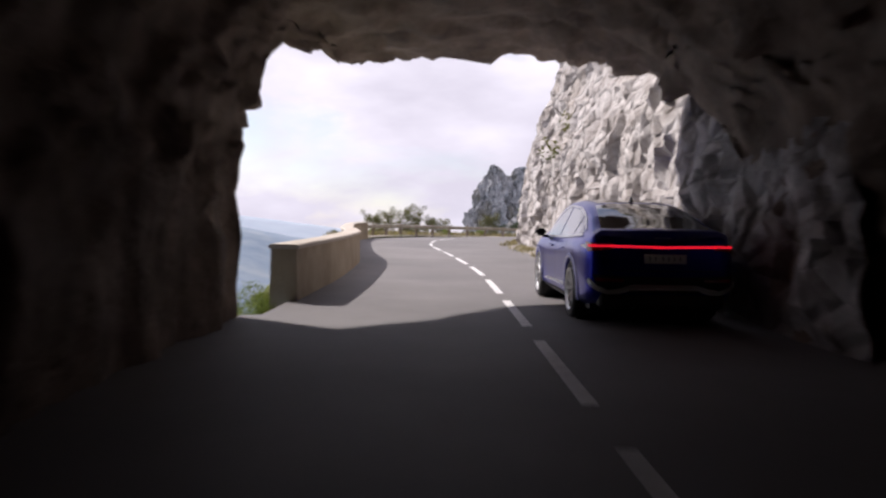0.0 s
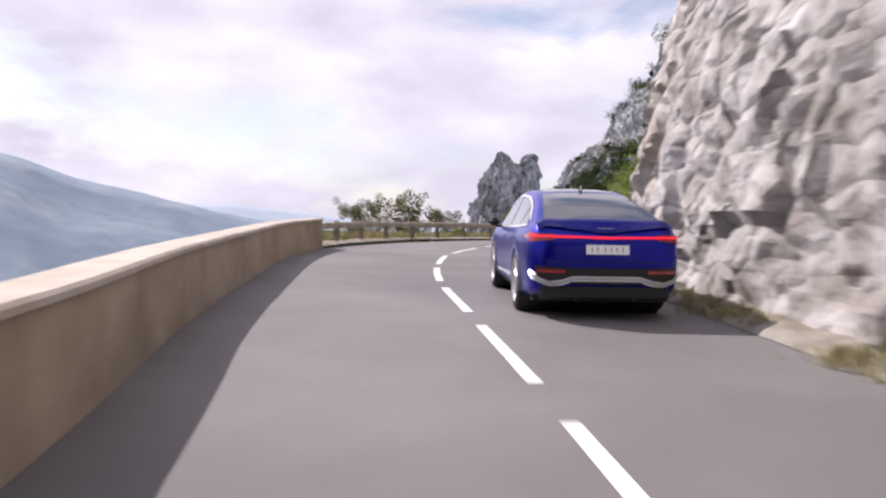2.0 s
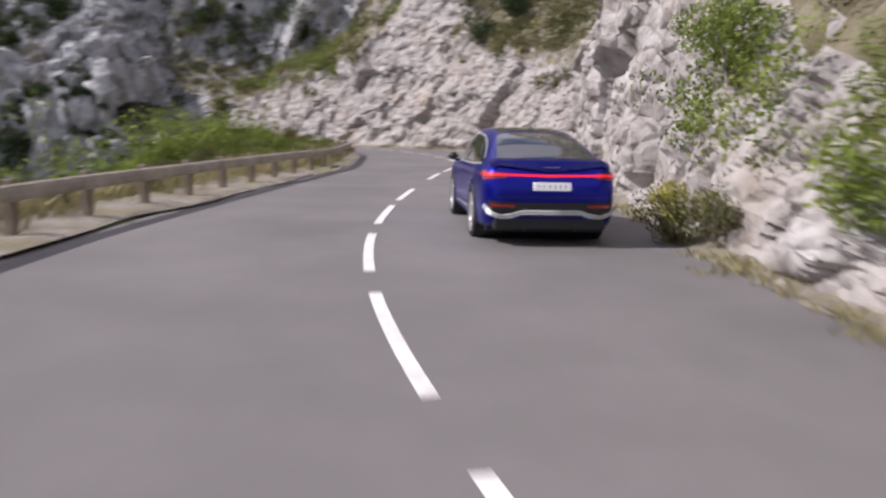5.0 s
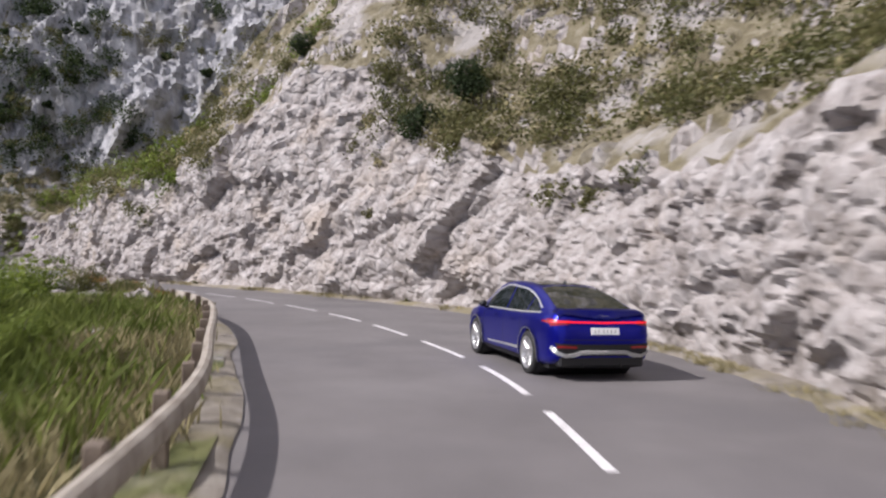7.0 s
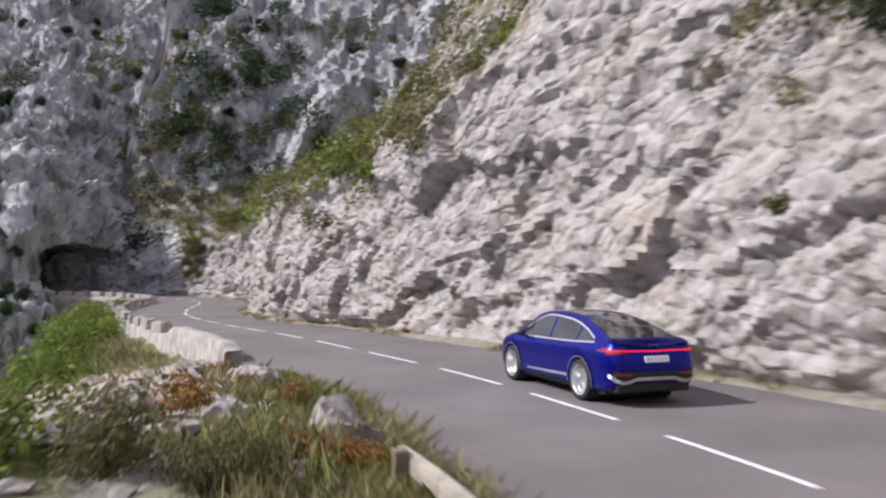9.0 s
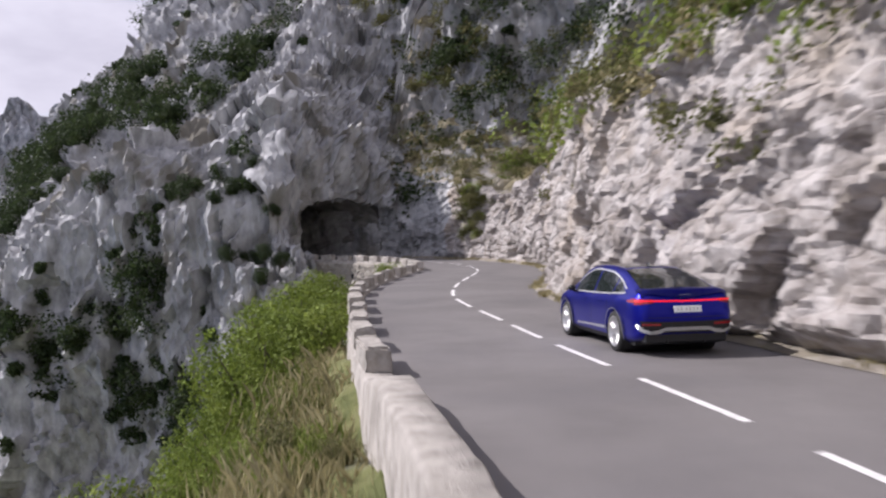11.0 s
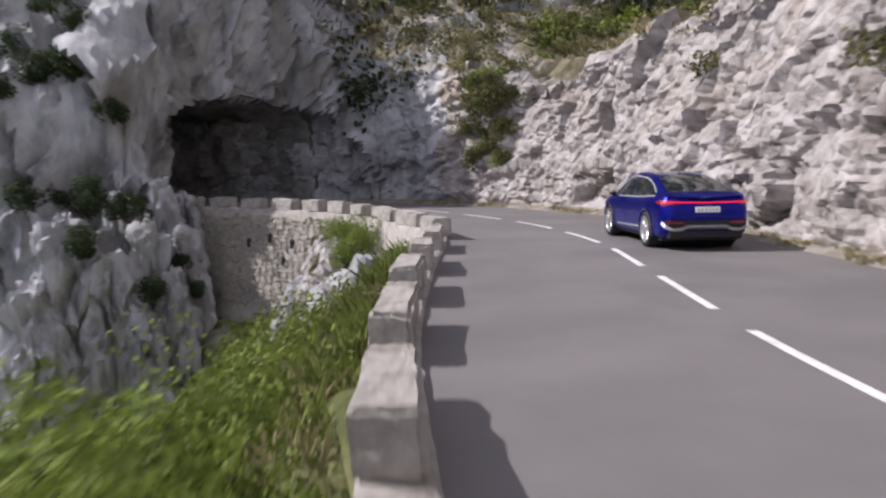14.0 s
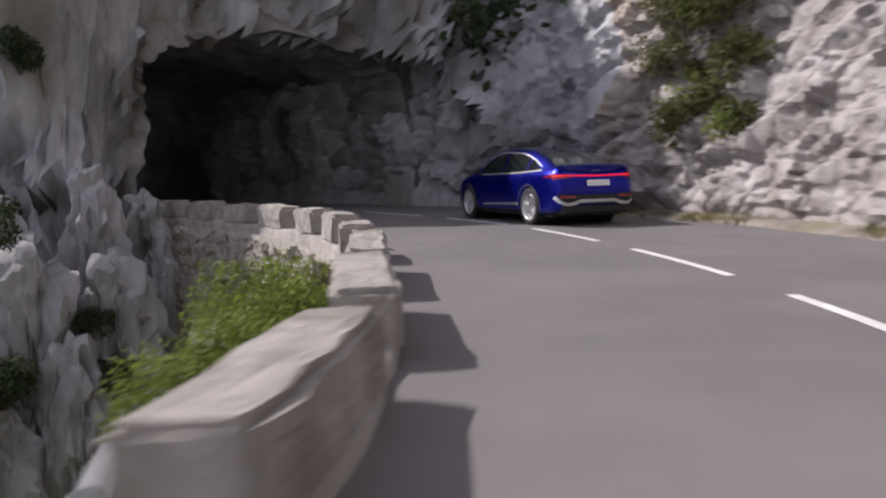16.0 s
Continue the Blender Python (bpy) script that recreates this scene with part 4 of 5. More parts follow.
def build_parapet():
    rnd = random.Random(4)
    thing = tagged(new("stone_parapet"), "crenellated parapet of weathered pale stone blocks along the gorge", "parapet")
    # low continuous course
    q0, q1 = s_of_y(101.6), L_S[-1] - 0.6
    n = int((q1 - q0) / 0.35)
    v, f = [], []
    sec = [(0.02, -0.25), (0.01, 0.05), (-0.03, 0.09), (-0.43, 0.10), (-0.49, 0.04), (-0.60, -1.3)]
    m = len(sec)
    for i in range(n + 1):
        q = q0 + (q1 - q0) * i / n
        y = L_AT(q)[0][1]
        solid = 0.40 * max(0.0, min(1.0, (111 - y) / 1.5)) * (0.82 + 0.18 * noise.noise(Vector((y * 0.6, 2, 0)))) * min(1.0, 0.55 + i / 5)
        for o, h in sec:
            p, _, _ = L_AT(q, o)
            wob = 0.04 * noise.noise(Vector((p[0] * 1.9, p[1] * 1.9, h * 3))) + 0.02 * noise.noise(Vector((p[0] * 5, p[1] * 5, h * 5)))
            v.append((p[0] + wob, p[1] + wob, zroad(p[1]) + h + (solid if h > 0.03 else 0) + wob))
    for i in range(n):
        for k in range(m - 1):
            a = i * m + k
            f.append((a, a + 1, a + 1 + m, a + m))
    f.append(list(range(m)))
    ob = mesh_object("base_course", v, f, STONE, True)
    ob.parent = thing
    ob["label"] = "continuous low stone course"
    shapes = [stone_block(rnd.uniform(1.85, 2.2), rnd.uniform(0.41, 0.46), rnd.uniform(0.40, 0.46), rnd, 5) for _ in range(8)]
    short = [stone_block(rnd.uniform(1.25, 1.5), 0.45, rnd.uniform(0.40, 0.48), rnd, 3) for _ in range(4)]
    made = []
    for b in shapes + short:
        me = bpy.data.meshes.new("block")
        b.to_mesh(me)
        b.free()
        me.materials.append(STONE)
        made.append(me)
    a, b = s_of_y(120.6), s_of_y(140.2)
    starts = [a - 3.05 * i for i in (3, 2, 1)] + [a + (b - a) * i / 7 for i in range(7)] + [s_of_y(y) for y in (140.2, 142.9, 145.8, 148.45, 151.1)]
    q = s_of_y(153.9)
    while q < q1 - 0.4:
        starts.append(q)
        q += 2.08
    for k, q in enumerate(starts):
        far = q > s_of_y(153.5)
        ln = 1.4 if far else 2.0
        p, nn, hd = L_AT(q + ln / 2, -0.24)
        o = new("block", made[8 + k % 4] if far else made[k % 8])
        o.parent = thing
        o.matrix_basis = pose(p[0], p[1], zroad(p[1]) + 0.06, rnd.uniform(-2, 2), rnd.uniform(-3, 3), hd + rnd.uniform(-3.5, 3.5))


build_parapet()


def build_retaining_wall():
    """Rubble masonry under the last bend before the second tunnel."""
    rnd = random.Random(9)
    thing = tagged(new("retaining_wall"), "rubble stone retaining wall below the bend with dark drain holes", "retaining wall")
    q0, q1 = s_of_y(155.5), L_S[-1] + 0.0
    v, f = [], []
    n = 30
    rows_ = 14
    for i in range(n + 1):
        q = q0 + (q1 - q0) * i / n
        for j in range(rows_):
            h = -0.05 - 7.5 * j / (rows_ - 1)
            p, _, _ = L_AT(q, -0.70 - 0.10 * -h)
            v.append((p[0], p[1], 2.87 + h))
    ob = mesh_object("mortar_face", v, grid_faces(n + 1, rows_), MORTAR)
    ob.parent = thing
    ob["label"] = "rough lime mortar between the stones"
    meshes = []
    for k in range(9):
        b = box((0.16, 1, 1), None, 0.16, 2, 0.085, rnd)
        me = bpy.data.meshes.new("stone")
        b.to_mesh(me)
        b.free()
        me.materials.append(RUBBLE)
        meshes.append(me)
    h, count = -0.16, 0
    while h > -6.4 and count < 296:
        rh = rnd.uniform(0.24, 0.38)
        q = q0 + rnd.uniform(0, 0.3)
        while q < q1 and count < 296:
            ln = rnd.uniform(0.22, 0.70)
            if rnd.random() > 0.045:
                p, nn, hd = L_AT(q + ln / 2, -0.72 - 0.10 * -(h - rh / 2))
                o = new("stone", meshes[rnd.randrange(9)])
                o.parent = thing
                o.matrix_basis = pose(p[0], p[1], 2.87 + h - rh / 2 + rnd.uniform(-0.06, 0.06) + 0.16 * noise.noise(Vector((q * 0.6, h * 0.5, 1))), rnd.uniform(-22, 22), 0, hd) @ Matrix.Diagonal((rnd.uniform(0.35, 0.75), ln * rnd.uniform(0.88, 1.02), rh * rnd.uniform(0.82, 1.06), 1))
                count += 1
            q += ln
        h -= rh
    # drain holes
    for q, h in ((2.2, -1.0), (4.0, -1.2), (5.6, -1.05), (4.6, -1.9), (7.0, -1.3)):
        p, nn, hd = L_AT(q0 + q, -0.78 - 0.10 * -h)
        o = part("drain_hole", box((0.12, 0.2, 0.36), None, 0.03), BLACK, thing)
        o.matrix_basis = pose(p[0], p[1], 2.87 + h, 0, 0, hd)


RUBBLE = material("rubble stone", [(0.30, 0.27, 0.23), (0.44, 0.405, 0.355), (0.56, 0.52, 0.465)], 2.5, 0.92, 0.6, 14, spots=(0.24, 0.21, 0.17), spot_scale=1.6, spot_range=(0.56, 0.7))
build_retaining_wall()


# ---- verge of gravel on the valley side and at the cliff foot ----
def build_verge(name, line, y0, y1, w0, w1, lift, side, mat, label, seed):
    ln = between(line, y0, y1)
    ln = ln[::2]
    nr = normals2d(ln)
    v = []
    m = 9
    for i, ((x, y), nn) in enumerate(zip(ln, nr)):
        e = noise.noise(Vector((x * 0.35, y * 0.35, seed))) * 0.25
        for k in range(m):
            t = k / (m - 1)
            o = w0 + (w1 - w0) * t + (e if k == 0 else 0)
            z = zroad(y) + (-0.015 if k == 0 else lift * t + 0.05 * noise.noise(Vector((x * 2, y * 2, t * 3 + seed))) + 0.02)
            v.append((x + nn[0] * o, y + nn[1] * o, z))
    f = grid_faces(len(ln), m)
    return tagged(mesh_object(name, v, f if side > 0 else f[:, ::-1], mat, True), label, "verge", kind="structure")


build_verge("cliff_verge", RL, 11, 168, -0.5, 0.5, 0.2, 1, DRYSOIL, "strip of dry soil and grit at the foot of the cliff", 3.3)
build_verge("rail_verge", LL, 44.4, 95, 0.0, -1.4, 0.05, -1, DRYSOIL, "dusty gravel verge under the guardrail", 8.1)


# ---- plants ----
def leaf_material(name, colours, scale=0.6, through_=0.35):
    m = material(name, colours, scale, 0.7, 0.0, island=0.35, spec=0.25)
    n, l = m.node_tree.nodes, m.node_tree.links
    b = n["Principled BSDF"]
    tr = n.new("ShaderNodeBsdfTranslucent")
    mix = n.new("ShaderNodeMixShader")
    mix.inputs["Fac"].default_value = through_
    src = b.inputs["Base Color"].links[0].from_socket
    l.new(src, tr.inputs["Color"])
    l.new(b.outputs["BSDF"], mix.inputs[1])
    l.new(tr.outputs["BSDF"], mix.inputs[2])
    l.new(mix.outputs["Shader"], n["Material Output"].inputs["Surface"])
    return m


LEAF_GREEN = leaf_material("fresh green leaves", [(0.085, 0.13, 0.022), (0.17, 0.22, 0.04), (0.27, 0.31, 0.07)])
LEAF_OLIVE = leaf_material("olive scrub leaves", [(0.075, 0.085, 0.03), (0.13, 0.13, 0.05), (0.19, 0.175, 0.08)])
LEAF_DARK = leaf_material("dark evergreen leaves", [(0.02, 0.035, 0.014), (0.04, 0.06, 0.022), (0.065, 0.085, 0.03)])
LEAF_YELLOW = leaf_material("yellow broom", [(0.20, 0.19, 0.03), (0.34, 0.31, 0.05), (0.42, 0.38, 0.08)])
LEAF_RUST = leaf_material("rusty dry shrub", [(0.14, 0.07, 0.02), (0.26, 0.13, 0.035), (0.30, 0.19, 0.07)])
DRY_GRASS = leaf_material("dry grass", [(0.20, 0.18, 0.09), (0.30, 0.265, 0.14), (0.40, 0.35, 0.20)], 0.8, 0.25)
GREEN_GRASS = leaf_material("green grass", [(0.075, 0.105, 0.02), (0.135, 0.17, 0.036), (0.215, 0.245, 0.07)], 0.8, 0.3)
BARK = material("grey bark", [(0.08, 0.065, 0.05), (0.15, 0.125, 0.10)], 4, 0.9, 0.5, 14)


def leaf_cloud(rnd, clumps, count, size, long=1.7):
    """Small leaves in uneven clumps: (centre, radii) each."""
    v, f = [], []
    vol = [c[1][0] * c[1][1] for c in clumps]
    tot = sum(vol)
    for (c, r), w in zip(clumps, vol):
        for _ in range(int(count * w / tot)):
            d = Vector((rnd.gauss(0, 1), rnd.gauss(0, 1), rnd.gauss(0, 1))).normalized()
            k = rnd.uniform(0.45, 1.0) ** 0.5 * (1 + 0.25 * noise.noise(d * 2.3 + Vector(c)))
            p = Vector(c) + Vector((d.x * r[0], d.y * r[1], d.z * r[2])) * k
            if p.z < 0.02:
                continue
            a = (d + Vector((rnd.uniform(-1, 1), rnd.uniform(-1, 1), rnd.uniform(-0.6, 1))) * 0.9).normalized()
            b = a.orthogonal().normalized()
            b.rotate(Matrix.Rotation(rnd.uniform(0, 6.28), 3, a))
            t = a.cross(b)
            s_ = size * rnd.uniform(0.6, 1.3)
            i = len(v)
            v += [p - b * s_ * 0.5, p + t * s_ * long * 0.5 + a * s_ * 0.2, p + b * s_ * 0.5, p - t * s_ * long * 0.5 + a * s_ * 0.1]
            f.append((i, i + 1, i + 2, i + 3))
    return v, f


def stems(rnd, clumps, base=0.03):
    bm = bmesh.new()
    for c, r in clumps:
        e = Vector(c) + Vector((0, 0, r[2] * 0.3))
        s_ = Vector((c[0] * 0.15, c[1] * 0.15, 0))
        mid_ = (s_ + e) / 2 + Vector((rnd.uniform(-0.1, 0.1), rnd.uniform(-0.1, 0.1), 0.05))
        for a, b, r0, r1 in ((s_, mid_, base, base * 0.7), (mid_, e, base * 0.7, base * 0.25)):
            d = b - a
            m = Matrix.Translation((a + b) / 2) @ d.to_track_quat("Z", "Y").to_matrix().to_4x4()
            bmesh.ops.create_cone(bm, cap_ends=False, segments=6, radius1=r0, radius2=r1, depth=d.length, matrix=m)
    return bm


def make_bush(name, label, mat, width, height, count, size, seed, spread=7):
    rnd = random.Random(seed)
    clumps = []
    for _ in range(spread):
        a, k = rnd.uniform(0, 6.28), rnd.uniform(0.1, 0.62) * width / 2
        r = rnd.uniform(0.22, 0.40) * width / 2 + 0.08
        clumps.append(((math.cos(a) * k * 1.2, math.sin(a) * k * 1.2, height * rnd.uniform(0.22, 0.72)), (r, r, r * rnd.uniform(0.7, 1.1) * height / width * 1.5)))
    thing = tagged(new(name), label, "bush", kind="")
    v, f = leaf_cloud(rnd, clumps, count, size)
    ob = mesh_object("crown", v, f, mat)
    ob.parent = thing
    part("woody_base", stems(rnd, clumps, 0.012 + width * 0.008), BARK, thing)
    return thing


STOCK = {
    "green": [make_bush("shrub", "leafy bright green shrub on the roadside slope", LEAF_GREEN, 2.0, 1.5, 2500, 0.046, k, 9) for k in (1, 2, 3)],
    "olive": [make_bush("shrub", "low olive-green scrub bush among the rocks", LEAF_OLIVE, 1.8, 1.1, 1900, 0.042, k, 8) for k in (4, 5, 6)],
    "dark": [make_bush("shrub", "dense dark evergreen bush rooted in the cliff", LEAF_DARK, 2.0, 1.6, 2000, 0.07, k, 9) for k in (7, 8)],
    "yellow": [make_bush("broom_bush", "low yellow-flowering broom cushion on the verge", LEAF_YELLOW, 1.2, 0.55, 1400, 0.032, k, 7) for k in (9, 10)],
    "rust": [make_bush("shrub", "rust-coloured drying shrub on the slope", LEAF_RUST, 1.5, 1.0, 1800, 0.045, 11, 7)],
}
for group in STOCK.values():
    for o in group:
        o.location = (-60, -60, -400)
        o["group"] = "roadside shrubs"
used = set()
rnd_p = random.Random(21)


def plant(kind, x, y, z, size=1.0, flat=1.0):
    """Set a shrub of a kind; the stock itself is used before it is copied."""
    k = rnd_p.randrange(len(STOCK[kind]))
    src = STOCK[kind][k]
    m = pose(x, y, z, rnd_p.uniform(-8, 8), rnd_p.uniform(-8, 8), rnd_p.uniform(0, 360))
    if (kind, k) not in used:
        used.add((kind, k))
        src.matrix_basis = m @ Matrix.Diagonal((size, size, size * flat, 1))
        return src
    keep = src.matrix_basis.copy()
    src.scale = (size, size, size * flat)
    o = copy_thing(src, m)
    src.matrix_basis = keep
    return o


def ground_pts(ob):
    n = len(ob.data.vertices)
    co, no = np.zeros(n * 3), np.zeros(n * 3)
    ob.data.vertices.foreach_get("co", co)
    ob.data.vertices.foreach_get("normal", no)
    return co.reshape(-1, 3), no.reshape(-1, 3)


OUT_CO, OUT_NO = ground_pts(outer)
CLF_CO, CLF_NO = ground_pts(cliff)
SPR_CO, SPR_NO = ground_pts(spur)


def z_at(co, x, y):
    d = (co[:, 0] - x) ** 2 + (co[:, 1] - y) ** 2
    k = np.argpartition(d, 3)[:3]
    return float(co[k, 2].mean())


def z_top(co, x, y):
    d = (co[:, 0] - x) ** 2 + (co[:, 1] - y) ** 2
    return float(co[np.argpartition(d, 8)[:8], 2].max())


def left_spot(y, off):
    """A place off the valley-side road edge."""
    p, _, _ = L_AT(s_of_y(y), -off)
    return p[0], p[1], z_at(OUT_CO, p[0], p[1])


def right_spot(y, off):
    k = int(np.abs(RL[:, 1] - y).argmin())
    n = normals2d(RL)[k]
    x, yy = RL[k, 0] + n[0] * off, RL[k, 1] + n[1] * off
    return x, yy, z_top(CLF_CO, x, yy) - 0.1


# bank beside the rail and slope below the parapet
for y in np.arange(70, 86, 0.95):
    for _ in range(2):
        off = rnd_p.uniform(2.6, 10.0)
        kind = rnd_p.choices(["green", "olive", "olive", "rust", "dark"], [6, 4, 2, 0.5, 0.4])[0]
        plant(kind, *left_spot(y + rnd_p.uniform(-0.5, 0.5), off), rnd_p.uniform(0.35, 0.75), 0.9)
for y in np.arange(88, 112, 1.0):
    for lo, hi, sz in ((0.9, 1.7, 0.42), (1.5, 3.2, 0.66), (3.0, 6.5, 0.95)):
        kind = rnd_p.choices(["green", "olive", "rust", "dark"], [1.2, 5, 2.4, 0.3])[0]
        if lo > 1.4 and 89 < y < 98:
            continue
        plant(kind, *left_spot(y + rnd_p.uniform(-0.4, 0.4), rnd_p.uniform(lo, hi)), sz * rnd_p.uniform(0.75, 1.25), 0.9)
for y in np.arange(110, 148, 1.25):
    for lo, hi, s0, s1 in ((1.5, 2.3, 0.65, 1.0), (2.4, 4.2, 0.9, 1.45), (3.5, 7.0, 1.0, 1.6)):
        x, yy, z = left_spot(y + rnd_p.uniform(-0.4, 0.4), rnd_p.uniform(lo, hi))
        cut = 0.75 if y < 121 else 1.25 if y < 127.5 else 0.7
        plant(rnd_p.choices(["green", "olive"], [7, 2])[0], x, yy, z - 0.1, rnd_p.uniform(s0, s1) * cut, 1.15)
for y in np.arange(86, 103, 0.5):
    plant(rnd_p.choices(["olive", "rust", "green", "yellow"], [5, 2, 3, 1])[0], *left_spot(y, rnd_p.uniform(0.55, 1.3)), rnd_p.uniform(0.25, 0.42), 0.9)
for y in np.arange(123.0, 128.2, 0.55):
    x, yy, z = left_spot(y, rnd_p.uniform(1.8, 3.0))
    plant("green", x, yy, z - 0.1, rnd_p.uniform(1.55, 2.0), 1.1)
for y, off, kind, sz in ((88.5, 1.3, "rust", 0.7), (97.5, 1.7, "rust", 0.8), (99.2, 2.6, "rust", 0.9), (90.5, 3.0, "rust", 0.8), (91.5, 1.6, "rust", 0.6), (93.2, 2.0, "rust", 0.55), (96.6, 0.5, "olive", 0.36), (95.8, 0.7, "green", 0.36), (151.0, 1.4, "green", 0.75), (152.2, 1.2, "green", 0.85), (153.4, 1.1, "green", 0.8), (154.4, 1.2, "olive", 0.8)):
    x, yy, z = left_spot(y, off)
    plant(kind, x, yy, max(z, zroad(yy) - 0.9), sz)
# corner between the first tunnel and the low wall
for y, off, sz in ((10.0, 0.5, 0.3), (10.8, 0.9, 0.4), (11.4, 0.55, 0.32), (12.3, 0.8, 0.42), (9.8, 1.2, 0.45)):
    x, yy, z = left_spot(max(y, 9.5), off)
    plant("green", x, yy, max(z, zroad(yy) - 0.35), sz)
for y, off, sz in ((46.5, 1.15, 0.5), (48.6, 1.0, 0.55), (51.3, 1.2, 0.5), (53.0, 1.1, 0.6), (56.0, 1.2, 0.55), (59.0, 1.1, 0.5)):
    plant("yellow", *left_spot(y, off), sz, 0.9)
# dark evergreens rooted in the spur beside the second tunnel
rs_d = np.random.RandomState(31)
for mask, count, lo, hi in (((SPR_CO[:, 0] > 43) & (SPR_CO[:, 0] < 49.5) & (SPR_CO[:, 2] > 1) & (SPR_CO[:, 2] < 13) & (SPR_CO[:, 1] < 174), 9, 0.8, 1.3), ((SPR_CO[:, 0] > 30) & (SPR_CO[:, 0] < 50) & (SPR_CO[:, 2] > 8) & (SPR_CO[:, 2] < 26), 14, 1.1, 1.9)):
    for k in rs_d.choice(np.nonzero(mask)[0], count, replace=False):
        x, y, z = SPR_CO[k]
        plant("dark", x, y, z - 0.3, rs_d.uniform(lo, hi))
for y, off, z, sz in ((152.6, 1.5, 1.9, 0.7), (154.0, 1.5, 2.0, 0.75), (155.2, 1.5, 1.7, 0.6), (150.6, 1.8, 1.6, 0.8), (153.4, 2.2, 1.0, 0.8)):
    x, yy, _ = left_spot(y, off)
    plant(("green", "olive")[int(y) % 2], x, yy, z, sz)
for x, y, z, sz in ((48.4, 161.6, 2.6, 0.9), (47.2, 161.9, 3.2, 1.0), (46.6, 160.8, 1.4, 1.0), (49.0, 160.6, -0.4, 0.8), (50.4, 162.2, 0.6, 0.5), (50.9, 161.9, -0.6, 0.6)):
    plant("dark", x, y, z, sz)
for y in np.arange(130.6, 135.6, 0.45):
    x, yy, z = left_spot(y, rnd_p.uniform(1.7, 3.4))
    plant("green", x, yy, z - 0.1, rnd_p.uniform(1.25, 1.55), 1.0)
# verge behind the first rail
for y in np.arange(46, 70, 1.1):
    plant(rnd_p.choices(["yellow", "olive", "green"], [3, 3, 1.2])[0], *left_spot(y, rnd_p.uniform(1.3, 3.6)), rnd_p.uniform(0.4, 0.75), 0.8)
# foot of the cliff and its ledges on the inside of the first bend
for y, off, kind, sz in ((41.5, 1.6, "green", 0.9), (43, 2.2, "olive", 0.9), (44.5, 1.8, "green", 1.1), (46.5, 2.4, "green", 1.2), (48, 1.5, "olive", 0.9), (49.5, 2.4, "green", 1.3), (51, 1.7, "green", 1.0), (52.5, 2.6, "green", 1.3), (53.5, 1.5, "olive", 0.9), (55.5, 0.5, "green", 0.85), (56.3, 0.7, "green", 0.8), (38.5, 1.2, "olive", 0.8), (45, 4, "green", 1.4), (48, 4.5, "olive", 1.4), (51, 4.6, "green", 1.5), (54, 4.0, "olive", 1.4), (42.4, 1.0, "yellow", 0.9), (44.0, 0.9, "olive", 0.6), (45.6, 1.1, "green", 0.75), (47.0, 1.3, "yellow", 1.0), (48.6, 0.9, "green", 0.65), (50.2, 1.2, "green", 0.8), (51.8, 1.0, "yellow", 0.9), (53.0, 1.0, "green", 0.7), (54.6, 1.6, "green", 0.9), (46, 3.2, "rust", 1.2), (49.6, 3.6, "green", 1.3), (52.6, 3.8, "green", 1.3), (43.2, 3.4, "green", 1.2), (41.6, 2.8, "olive", 1.1)):
    plant(kind, *right_spot(y, off), sz)
for kind, y, off, up, sz in (("olive", 55.2, -0.35, 0.0, 0.75), ("yellow", 55.3, -0.3, 0.35, 0.9), ("olive", 54.6, -0.1, 0.2, 0.7), ("yellow", 51.0, 1.1, 1.3, 1.6), ("green", 50.2, 1.5, 1.2, 1.3), ("yellow", 49.0, 1.6, 1.2, 1.7), ("olive", 52.2, 1.3, 1.3, 1.3), ("yellow", 53.0, 1.7, 1.8, 1.6), ("olive", 47.6, 1.2, 0.8, 1.1), ("yellow", 46.4, 1.3, 0.9, 1.4)):
    x, yy, z = right_spot(y, off)
    plant(kind, x, yy, zroad(yy) + up, sz, 1.4 if kind == "yellow" else 1.0)
for y in np.arange(14, 168, 6.1):
    x, yy, z = right_spot(y, rnd_p.uniform(0.05, 0.25))
    plant(rnd_p.choice(["olive", "yellow", "olive"]), x - 0.2, yy, zroad(yy) + 0.02, rnd_p.uniform(0.16, 0.34), 0.8)
# bushes on named ledges of the high wall
for x, y, z, kind, sz in ((*right_spot(98.6, 2.0), "dark", 1.0), (42.6, 87.2, 10.2, "dark", 1.3), (43.4, 85.5, 12.0, "dark", 1.4)):
    plant(kind, x + 0.3, y, z, sz)
# tufts on top of the first cliff
for y in (16, 18, 21, 24, 27):
    x, yy, z = right_spot(y, 1.9)
    plant("olive", x, yy, z, 0.7)


